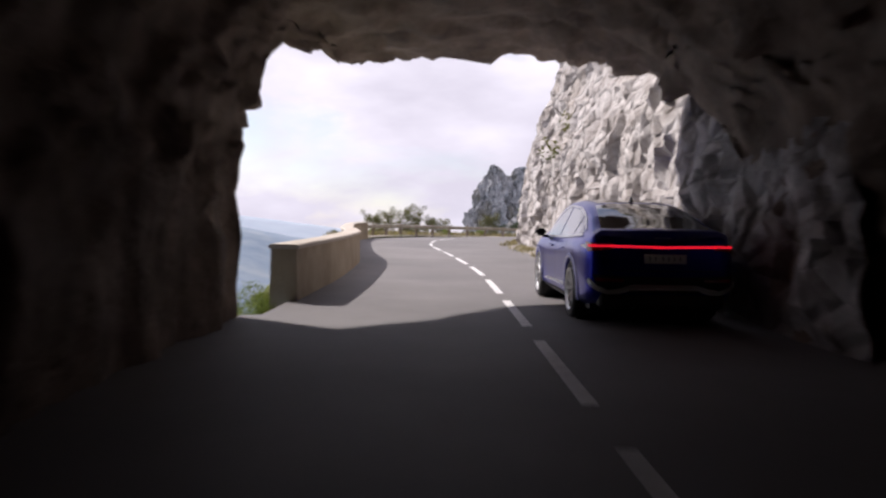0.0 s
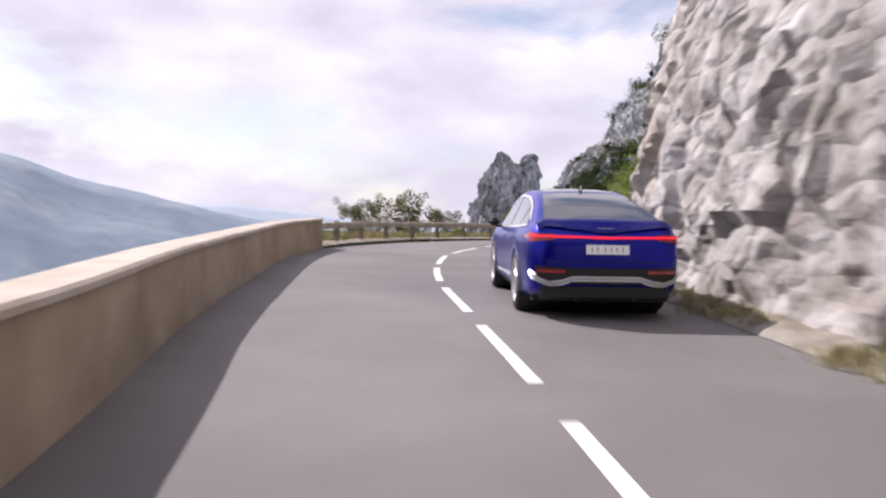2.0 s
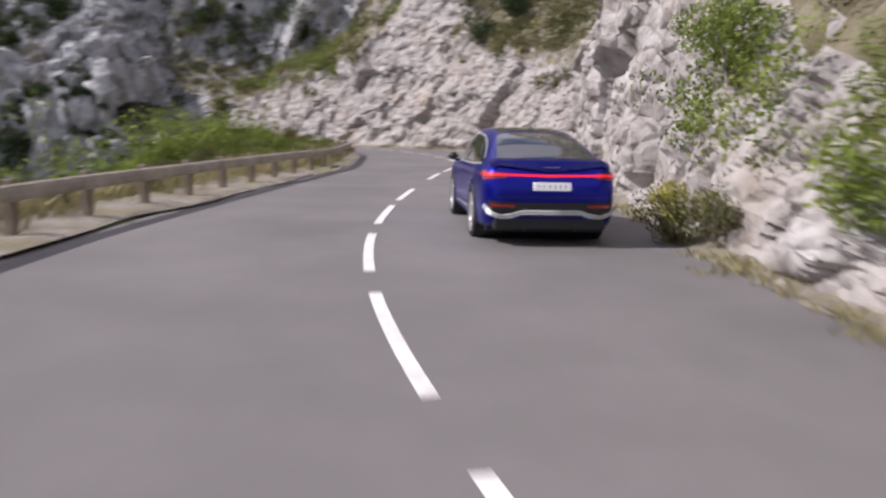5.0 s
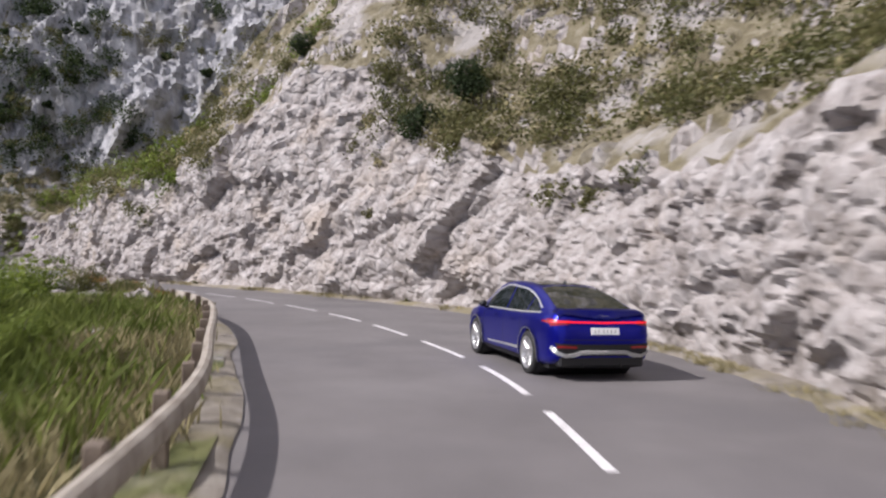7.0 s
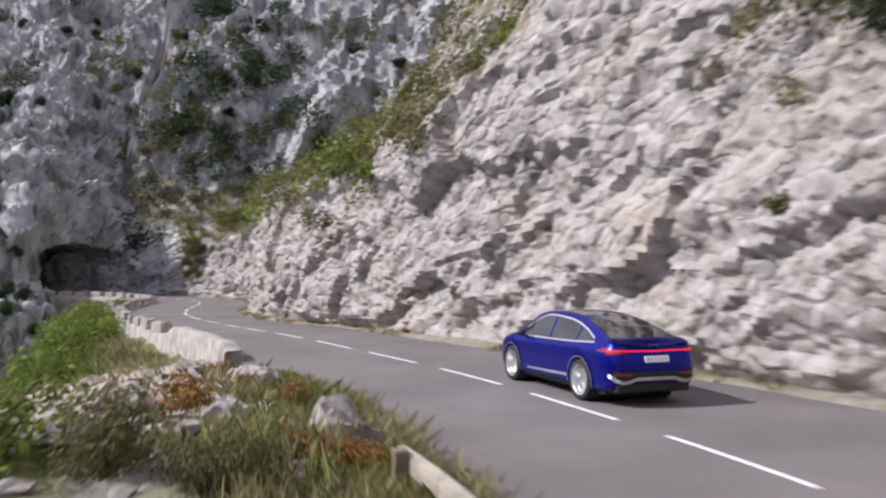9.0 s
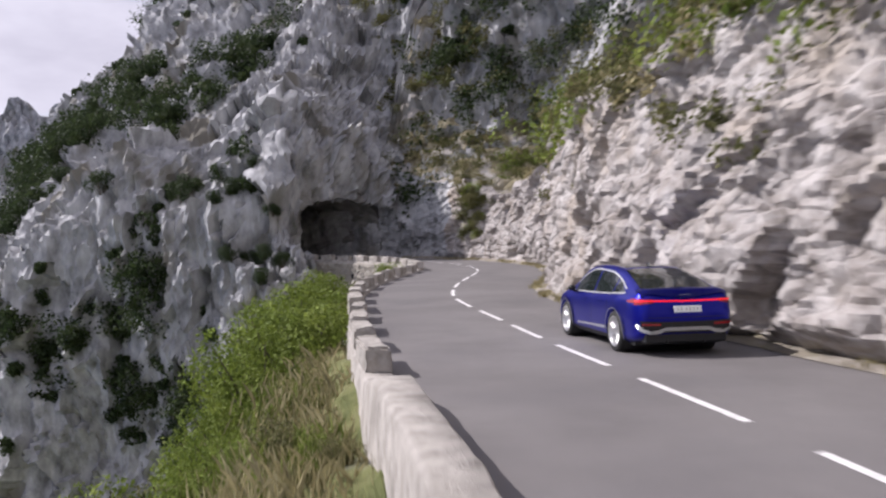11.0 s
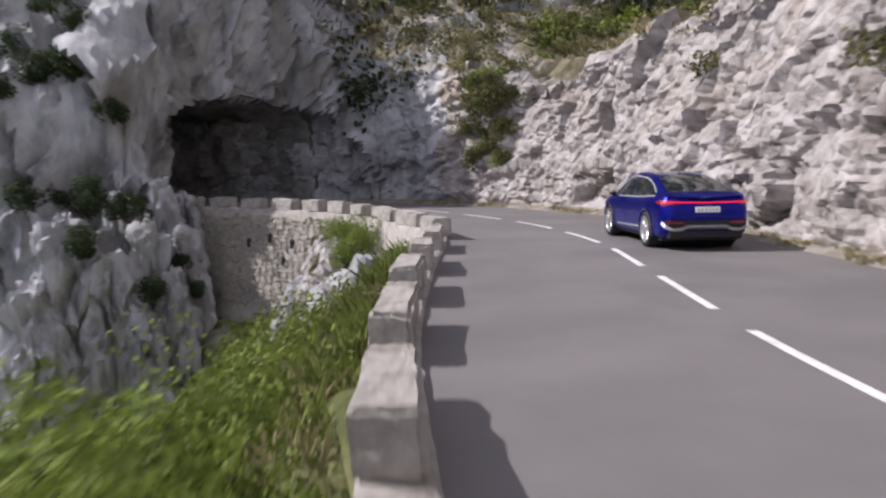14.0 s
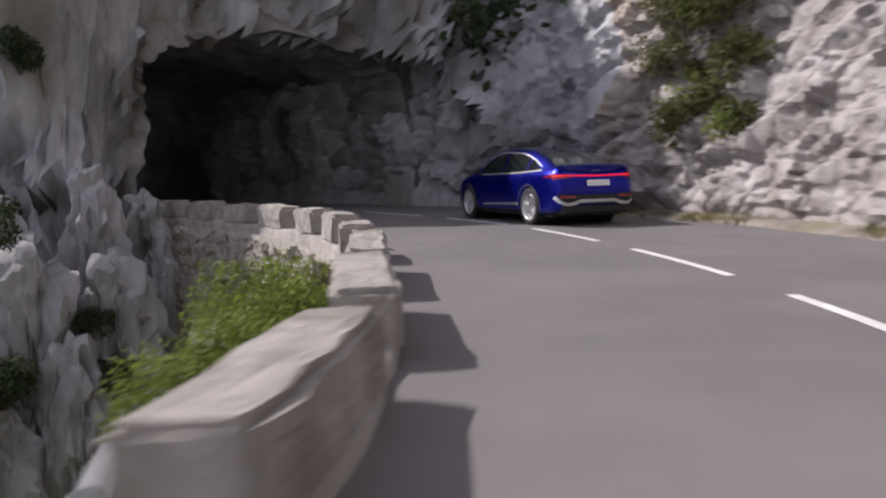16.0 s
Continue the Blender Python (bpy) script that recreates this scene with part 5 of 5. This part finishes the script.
def scatter(name, label, spots, mat, leaves, leaf, seed):
    """Scrub that nobody could count, as one object: spots of (place, size)."""
    rs = np.random.RandomState(seed)
    V, Fc = [], []
    base = 0
    for p, size in spots:
        n = leaves
        d = rs.normal(size=(n, 3))
        d /= np.linalg.norm(d, axis=1, keepdims=True)
        lump = rs.normal(size=(5, 3)) * 0.45
        c = lump[rs.randint(0, 5, n)]
        q = (c + d * rs.uniform(0.3, 0.75, (n, 1))) * size * np.array([1, 1, 0.8]) + np.array(p) + np.array([0, 0, size * 0.35])
        a = rs.normal(size=(n, 3))
        a /= np.linalg.norm(a, axis=1, keepdims=True)
        b = np.cross(a, rs.normal(size=(n, 3)))
        b /= np.linalg.norm(b, axis=1, keepdims=True)
        s_ = (leaf * rs.uniform(0.6, 1.4, (n, 1)))
        quad = np.stack([q - a * s_, q + b * s_ * 0.55, q + a * s_, q - b * s_ * 0.55], 1)
        V.append(quad.reshape(-1, 3))
        Fc.append(base + np.arange(n * 4).reshape(-1, 4))
        base += n * 4
    ob = mesh_object(name, np.concatenate(V), np.concatenate(Fc), mat)
    return tagged(ob, label, "scrub", kind="stuff")


def pick(co, no, mask, count, seed, lo, hi):
    rs = np.random.RandomState(seed)
    k = np.nonzero(mask)[0]
    k = rs.choice(k, min(count, len(k)), replace=False)
    return [(co[i], rs.uniform(lo, hi)) for i in k]


clump_noise = np.array([noise.noise(Vector(p) * 0.13) for p in CLF_CO])
spur_noise = np.array([noise.noise(Vector(p) * 0.075) for p in SPR_CO])
hgt = CLF_CO[:, 2] - np.array([zroad(y) for y in CLF_CO[:, 1]])
ledge = (CLF_NO[:, 2] > 0.35) | (hgt > 12)
slope_a = ledge & (hgt > 3.2) & (clump_noise > 0.0)
slope_b = (CLF_NO[:, 2] > 0.3) & (hgt > 6.0) & (CLF_CO[:, 1] > 64) & (CLF_CO[:, 1] < 92)
slope_c = (CLF_NO[:, 2] > 0.3) & (hgt > 6.0) & (CLF_CO[:, 1] > 104)
slope_d = (CLF_NO[:, 2] > 0.2) & (hgt > 0.9) & (CLF_CO[:, 1] > 40) & (CLF_CO[:, 1] < 57)
scatter("slope_scrub", "olive and brown scrub over the slopes above the cliff", pick(CLF_CO, CLF_NO, slope_b, 420, 1, 0.5, 1.2) + pick(CLF_CO, CLF_NO, slope_c, 520, 2, 0.5, 1.2) + pick(CLF_CO, CLF_NO, slope_a, 200, 3, 0.3, 0.8), LEAF_OLIVE, 190, 0.085, 1)
scatter("green_scrub", "fresh green scrub in the gullies above the road", pick(CLF_CO, CLF_NO, slope_c & (clump_noise > 0.05), 260, 4, 0.6, 1.4), LEAF_GREEN, 150, 0.12, 2)
scatter("bank_scrub", "fine yellow-green scrub over the inside bank of the bend", pick(CLF_CO, CLF_NO, slope_d, 130, 5, 0.4, 0.9), LEAF_GREEN, 420, 0.045, 7)
scatter("dry_scrub", "dry straw-coloured grass clumps on the upper slopes", pick(CLF_CO, CLF_NO, slope_b | slope_c, 420, 6, 0.3, 0.8), DRY_GRASS, 110, 0.10, 3)
sp_led = (SPR_NO[:, 2] > 0.0) & (SPR_CO[:, 2] > -25)
near_mouth = np.hypot(SPR_CO[:, 0] - 55, SPR_CO[:, 1] - 168) < 7
scatter("cliff_scrub", "dark evergreen bushes clinging to the grey spur", pick(SPR_CO, SPR_NO, sp_led & (spur_noise > 0.08) & ~near_mouth, 420, 7, 1.1, 2.7) + pick(SPR_CO, SPR_NO, sp_led & ~near_mouth, 160, 8, 0.4, 0.9) + pick(SPR_CO, SPR_NO, (SPR_CO[:, 0] > 22) & (SPR_CO[:, 0] < 51) & (SPR_CO[:, 2] > -18) & (SPR_CO[:, 2] < 36) & (spur_noise > -0.05) & ~near_mouth, 230, 18, 0.8, 2.0), LEAF_DARK, 380, 0.19, 4)
scatter("gully_scrub", "brown-green scrub in the gully beside the tunnel", pick(SPR_CO, SPR_NO, (SPR_CO[:, 0] > 61.5) & (SPR_CO[:, 2] > 6) & (SPR_CO[:, 2] < 34) & (SPR_NO[:, 2] > 0.0), 300, 9, 0.5, 1.3), LEAF_OLIVE, 130, 0.15, 5)
gully = (CLF_CO[:, 1] > 155.5) & (CLF_CO[:, 1] < 165) & (hgt > 1.8) & (hgt < 22) & (np.abs(CLF_CO[:, 1] - 158.8 - 0.12 * hgt) < 0.8 + 0.12 * hgt)
scatter("gully_brush", "olive and brown brush filling the gully between cliff and spur", pick(CLF_CO, CLF_NO, gully, 95, 14, 0.3, 0.75), LEAF_OLIVE, 420, 0.055, 9)
scatter("gully_greenery", "brighter green brush in the gully between cliff and spur", pick(CLF_CO, CLF_NO, gully, 25, 15, 0.3, 0.7), LEAF_GREEN, 420, 0.055, 10)
edge_d = np.array([np.hypot(LL[:, 0] - p[0], LL[:, 1] - p[1]).min() for p in OUT_CO])
low = (OUT_CO[:, 2] > -45) & (edge_d > 5.5)
scatter("gorge_scrub", "green scrub on the slope falling into the gorge", pick(OUT_CO, OUT_NO, low & (OUT_CO[:, 1] > 60), 420, 10, 0.6, 1.5), LEAF_GREEN, 220, 0.085, 6)

scatter("bend_scrub", "low green scrub between the rocks below the bend", pick(OUT_CO, OUT_NO, (edge_d > 1.6) & (edge_d < 11) & (OUT_CO[:, 1] > 132) & (OUT_CO[:, 1] < 160) & (OUT_CO[:, 2] > -14), 330, 13, 0.4, 1.0), LEAF_GREEN, 400, 0.05, 8)
scatter("bend_brush", "olive-brown brush on the bench below the bend", pick(OUT_CO, OUT_NO, (edge_d > 0.9) & (edge_d < 8) & (OUT_CO[:, 1] > 138) & (OUT_CO[:, 1] < 160) & (OUT_CO[:, 2] > -8), 150, 16, 0.3, 0.7), LEAF_OLIVE, 400, 0.045, 11)


def grass(name, label, spots, mat, height, seed):
    rs = np.random.RandomState(seed)
    V, Fc = [], []
    n = len(spots)
    p = np.array(spots)
    a = rs.uniform(0, 6.28, n)
    h = height * rs.uniform(0.5, 1.3, n)
    lean = rs.normal(size=(n, 2)) * 0.35
    w = 0.012 + 0.01 * rs.rand(n)
    dx, dy = np.cos(a) * w, np.sin(a) * w
    v0 = p + np.stack([-dx, -dy, 0 * h - 0.03], 1)
    v1 = p + np.stack([dx, dy, 0 * h - 0.03], 1)
    v2 = p + np.stack([lean[:, 0] * h * 0.5 + dx * 0.7, lean[:, 1] * h * 0.5 + dy * 0.7, h * 0.6], 1)
    v3 = p + np.stack([lean[:, 0] * h * 1.1, lean[:, 1] * h * 1.1, h], 1)
    V = np.stack([v0, v1, v2, v3], 1).reshape(-1, 3)
    return tagged(mesh_object(name, V, np.arange(4 * n).reshape(-1, 4), mat), label, "grass", kind="stuff")


def grass_spots(y0, y1, o0, o1, count, seed, clump=0.25):
    rs = np.random.RandomState(seed)
    out = []
    for _ in range(count // 30):
        y, o = rs.uniform(y0, y1), rs.uniform(o0, o1)
        x, yy, z = left_spot(y, o)
        g = rs.normal(size=(30, 2)) * clump
        for gx, gy in g:
            out.append((x + gx, yy + gy, z - 0.02))
    return out


grass("dry_grass", "dry straw grass along the rail and parapet", grass_spots(45, 72, 1.0, 3.0, 9000, 1) + grass_spots(72, 95, 0.9, 2.4, 7000, 2) + grass_spots(86, 98, 0.15, 1.3, 7000, 11, 0.2) + grass_spots(92, 104, 0.3, 5, 12000, 6, 0.35) + grass_spots(84, 97, 1.0, 2.8, 7000, 21, 0.3) + grass_spots(99, 124, 0.8, 4.5, 20000, 22, 0.4) + grass_spots(124, 150, 0.9, 2.2, 6000, 3), DRY_GRASS, 0.34, 1)
grass("green_grass", "rough green grass on the bank beside the road", grass_spots(72, 85, 1.6, 9, 20000, 4, 0.4) + grass_spots(84, 100, 0.8, 2.4, 3500, 7, 0.3) + grass_spots(137, 153, 0.75, 1.7, 15000, 23, 0.2) + grass_spots(110, 150, 1.0, 4, 16000, 5, 0.35) + grass_spots(130, 155, 1.6, 8, 24000, 12, 0.5), GREEN_GRASS, 0.42, 2)


def foot_spots(count, seed):
    rs = np.random.RandomState(seed)
    nr = normals2d(RL)
    keep = np.nonzero((RL[:, 1] > 11) & (RL[:, 1] < 166))[0]
    out = []
    for _ in range(count // 24):
        k = rs.choice(keep)
        if noise.noise(Vector((RL[k, 0] * 0.35, RL[k, 1] * 0.35, 4))) < -0.12:
            continue
        o = -0.05 - abs(rs.normal()) * 0.22
        c = RL[k] + nr[k] * o
        for gx, gy in rs.normal(size=(24, 2)) * 0.12:
            out.append((c[0] + gx, c[1] + gy, zroad(c[1]) + 0.01))
    return out


grass("foot_grass", "low dry grass tufts along the foot of the cliff", foot_spots(26000, 8), DRY_GRASS, 0.16, 9)


def build_tree(x, y, z, height, seed):
    """Thin roadside tree with a sparse, open crown."""
    rnd = random.Random(seed)
    thing = tagged(new("tree"), "small sparse-leaved tree standing behind the guardrail", "tree", "young trees")
    bm = bmesh.new()

    def limb(a, b, r0, r1):
        d = b - a
        bmesh.ops.create_cone(bm, cap_ends=False, segments=7, radius1=r0, radius2=r1, depth=d.length, matrix=Matrix.Translation((a + b) / 2) @ d.to_track_quat("Z", "Y").to_matrix().to_4x4())
    clumps = []
    tip = Vector((0, 0, 0))
    pts = [Vector((0, 0, -0.3))]
    for k in range(1, 7):
        pts.append(Vector((rnd.uniform(-0.12, 0.12) * k * 0.4, rnd.uniform(-0.12, 0.12) * k * 0.4, height * k / 6.6)))
    for i, (a, b) in enumerate(zip(pts, pts[1:])):
        limb(a, b, 0.06 * (1 - i / 7), 0.06 * (1 - (i + 1) / 7.2))
    for k in range(40):
        hz = height * 0.9 - rnd.uniform(0.0, 1.0) ** 1.3 * min(2.3, height * 0.7)
        a = Vector((np.interp(hz, [p.z for p in pts], [p.x for p in pts]), np.interp(hz, [p.z for p in pts], [p.y for p in pts]), hz))
        ang = rnd.uniform(0, 6.28)
        ln = rnd.uniform(0.25, 0.85)
        b = a + Vector((math.cos(ang) * ln, math.sin(ang) * ln, ln * rnd.uniform(0.1, 0.8)))
        limb(a, b, 0.02, 0.007)
        clumps.append((tuple(b), (rnd.uniform(0.16, 0.36),) * 3))
    tr = part("trunk", bm, BARK, thing)
    v, f = leaf_cloud(rnd, clumps, 4200, 0.05)
    c = mesh_object("crown", v, f, LEAF_OLIVE)
    c.parent = thing
    thing.location = (x, y, z)
    return thing


for k, (x, y, top) in enumerate(((-5.3, 64.5, 5.35), (-4.5, 65.5, 5.75), (-2.9, 65.0, 5.5), (-2.0, 65.8, 5.7), (-1.2, 66.5, 5.0), (0.2, 66.8, 4.7), (4.4, 69.0, 5.0))):
    g = z_at(OUT_CO, x, y) - 0.1
    build_tree(x, y, g, max(1.6, top - g), 40 + k)


def build_boulder(x, y, z, size, seed, mat, label):
    bm = bmesh.new()
    bmesh.ops.create_icosphere(bm, subdivisions=4, radius=1)
    for v in bm.verts:
        n = v.co.normalized()
        k = 1 + 0.35 * noise.noise(n * 1.4 + Vector((seed, 0, 0))) + 0.16 * (min(noise.voronoi(n * 2.2 + Vector((seed, 1, 0)))[0][1], 0.7) - 0.4) + 0.22 * facet(n * 2.6 + Vector((seed, 2, 0)), 1.0, 0.7) + 0.05 * noise.noise(n * 7)
        v.co = Vector((n.x * size[0], n.y * size[1], n.z * size[2])) * k
        v.co += n * 0.10 * min(size) * facet(n * 5.5 + Vector((seed, 4, 0)), 1.6, 0.9)
    ob = part("boulder", bm, mat, None, "", True)
    ob.data.set_sharp_from_angle(angle=radians(26))
    ob.location = (x, y, z)
    ob.rotation_euler = (0, 0, seed)
    return tagged(ob, label, "boulder", "fallen rocks")


for k, (y, off, s_) in enumerate(((40.5, 0.3, (0.7, 0.8, 0.6)), (42.0, 0.5, (0.6, 0.5, 0.5)), (51.0, 0.8, (0.7, 0.9, 0.6)), (52.4, 0.6, (0.5, 0.6, 0.4)), (49.0, 0.6, (0.6, 0.8, 0.5)), (47.2, 0.5, (0.5, 0.7, 0.45)), (53.6, 0.9, (0.7, 0.7, 0.9)), (133.0, 0.35, (0.5, 0.7, 0.5)), (130.5, 0.4, (0.5, 0.6, 0.4)))):
    kk = int(np.abs(RL[:, 1] - y).argmin())
    nn = normals2d(RL)[kk]
    build_boulder(RL[kk, 0] + nn[0] * off, RL[kk, 1] + nn[1] * off, zroad(y) + s_[2] * 0.45, s_, 1.7 * k + 0.4, ROCK, "pale limestone boulder at the foot of the cliff")
for k, (y, off, s_) in enumerate(((89.6, 1.35, (0.42, 0.55, 0.62)), (90.2, 2.6, (0.5, 0.5, 0.35)), (85.5, 2.2, (0.5, 0.4, 0.3)), (93.5, 1.8, (0.6, 0.5, 0.4)), (78, 2.4, (0.3, 0.3, 0.2)))):
    x, yy, z = left_spot(y, off)
    build_boulder(x, yy, z + 0.1, s_, 2.3 * k + 0.9, ROCK, "white limestone boulder on the bank beside the road")
for k, (y, off, s_) in enumerate(((149.0, 1.7, (0.8, 0.9, 1.0)), (150.8, 2.2, (0.9, 0.8, 1.2)), (147.5, 2.4, (0.8, 1.0, 0.8)), (152.5, 2.0, (0.8, 0.7, 1.3)), (146.0, 2.8, (1.0, 0.8, 0.9)), (151.5, 3.4, (1.0, 1.0, 1.2)), (154.0, 2.6, (0.7, 0.8, 1.4)))):
    x, yy, z = left_spot(y, off)
    build_boulder(x, yy, z + 0.1, s_, 1.1 * k + 0.3, ROCK_GREY, "jagged limestone outcrop below the parapet")

for k, (y, off, z, s_) in enumerate(((151.0, 1.7, 0.9, (0.8, 0.9, 1.3)), (152.6, 1.6, 0.8, (0.8, 0.9, 1.5)), (154.0, 1.5, 0.8, (0.7, 0.9, 1.5)), (155.3, 1.4, 0.4, (0.7, 0.8, 1.5)), (156.3, 1.5, -0.6, (0.7, 0.8, 1.5)), (153.5, 2.3, -0.6, (1.0, 1.0, 1.7)), (155.2, 2.2, -1.4, (0.9, 1.0, 1.8)), (156.6, 2.2, -2.6, (0.9, 1.0, 1.9)), (154.4, 3.0, -2.6, (1.1, 1.2, 2.0)))):
    x, yy, _ = left_spot(y, off)
    build_boulder(x, yy, z, s_, 0.9 * k + 5.3, ROCK, "pale broken limestone outcrop beside the retaining wall")


def build_pillar(x, y, top, wide, tall, seed):
    """A weathered upright rib of rock standing out of the gorge side."""
    bm = bmesh.new()
    bmesh.ops.create_icosphere(bm, subdivisions=5, radius=1)
    for v in bm.verts:
        n = v.co.copy()
        r = math.sqrt(max(1e-6, 1 - abs(n.z) ** 3.5)) / max(1e-3, math.sqrt(max(1e-6, 1 - n.z * n.z))) if abs(n.z) < 0.999 else 1.0
        q = Vector((n.x * r * wide, n.y * r * wide * 1.1, n.z * tall))
        w = q + Vector((seed * 5.1, x, 0))
        side = Vector((n.x, n.y, 0.3 * n.z)).normalized()
        q += side * (0.5 * noise.noise(Vector((w.x, w.y, w.z * 0.3)) * 0.9) + facet(Vector((w.x, w.y, w.z * 0.4)) * 1.5, 0.6, 0.9) + facet(Vector((w.x, w.y, w.z * 0.55)) * 3.3, 0.26, 0.9) + 0.06 * noise.noise(w * 6)) * min(1.0, wide)
        v.co = q
    ob = part("rock_pillar", bm, ROCK_GREY, None, "", True)
    ob.data.set_sharp_from_angle(angle=radians(24))
    ob.location = (x, y, top - tall)
    return tagged(ob, "grey weathered limestone pillar beside the retaining wall", "rock", "rock pillars")


for k, (x, y, top, wide, tall) in enumerate(((51.3, 165.0, 3.75, 0.85, 5), (50.1, 164.6, 4.3, 0.9, 7), (50.7, 163.3, 2.2, 0.8, 5), (49.2, 162.4, 2.5, 0.9, 6), (48.3, 163.6, 3.4, 1.0, 8), (47.6, 161.6, 1.6, 1.0, 6), (46.4, 162.6, 3.2, 1.2, 8), (50.1, 162.0, 0.6, 0.8, 5), (45.0, 161.4, 0.8, 1.2, 7), (48.6, 160.9, -0.6, 0.9, 5))):
    build_pillar(x, y, top, wide, tall, k + 1)


def build_scree():
    """Loose pale stones down the bank."""
    rs = np.random.RandomState(17)
    V, Fc = [], []
    base = bmesh.new()
    bmesh.ops.create_icosphere(base, subdivisions=1, radius=1)
    bv = np.array([v.co for v in base.verts])
    bf = np.array([[v.index for v in f.verts] for f in base.faces])
    base.free()
    for _ in range(1300):
        y, o = 93.0 + rs.normal() * 1.7, 4.6 + rs.normal() * 1.1
        x, yy, z = left_spot(y, o)
        r = 0.09 + 0.24 * rs.rand() ** 2.0
        p = bv * rs.uniform(0.6, 1.3, (len(bv), 1)) * r * np.array([1, 1, 0.6]) * rs.uniform(0.7, 1.3, 3)
        Fc.append(bf + len(V) * len(bv))
        V.append(p + np.array([x + rs.normal() * 0.2, yy + rs.normal() * 0.2, z + r * 0.5]))
    ob = mesh_object("scree", np.concatenate(V), np.concatenate(Fc), ROCK)
    tagged(ob, "loose pale limestone scree on the bank below the road", "scree", kind="stuff")


build_scree()


# ---- motion of the car ----
CAR_XY = [(0.0, 2.59, 11.19, 1.34), (0.5, 2.44, 16.29, 2.54), (1.0, 2.13, 21.11, 2.98), (1.5, 1.79, 25.94, 2.61), (2.0, 1.5, 31.2, 2.01), (2.5, 1.59, 36.14, -2.27), (3.0, 2.25, 40.8, -9.57), (3.5, 3.72, 45.13, -18.68), (4.0, 6.0, 49.7, -26.28), (4.5, 8.42, 53.82, -33.08), (5.0, 11.73, 58.2, -39.73), (5.2, 12.99, 59.66, -42.84), (6.3, 21.9, 67.8, -43.5), (7.5, 32.35, 78.62, -35.55), (8.0, 35.35, 83.32, -31.09), (8.5, 37.57, 87.9, -27.51), (9.0, 39.41, 92.8, -22.45), (9.5, 41.08, 97.89, -16.99), (10.0, 42.53, 103.32, -14.17), (11.2, 45.8, 115.7, -14.8), (12.5, 50.55, 129.02, -23.21), (13.0, 52.76, 133.47, -27.36), (13.5, 55.27, 137.99, -29.0), (14.0, 57.55, 142.45, -25.85), (14.5, 59.28, 146.98, -19.92), (15.0, 60.14, 151.36, -11.01), (15.5, 60.51, 156.25, -1.25), (16.0, 60.14, 160.93, 8.79)]


def motions():
    rows = []
    for t, x, y, hd in CAR_XY:
        a = radians(hd)
        fy = math.cos(a)
        slope = (zroad(y + fy * 1.4) - zroad(y - fy * 1.4)) / 2.8
        rows.append((t, pose(x, y, zroad(y) + 0.005, 0, 0, hd) @ pose(0, 0, 0, math.degrees(math.atan(slope)), 0, 0)))
    walk(car, rows)
    ts = [r[0] for r in CAR_XY]
    run = np.concatenate([[0], np.cumsum([math.hypot(b[1] - a[1], b[2] - a[2]) for a, b in zip(CAR_XY, CAR_XY[1:])])])
    for wheel in car_wheels:
        x, y, z = wheel.location
        spin = []
        for k in range(321):
            t = k * 0.05
            turn_ = -math.degrees(np.interp(t, ts, run) / 0.383)
            spin.append((t, pose(x, y, z, turn_, 0, 0)))
        walk(wheel, spin)


motions()
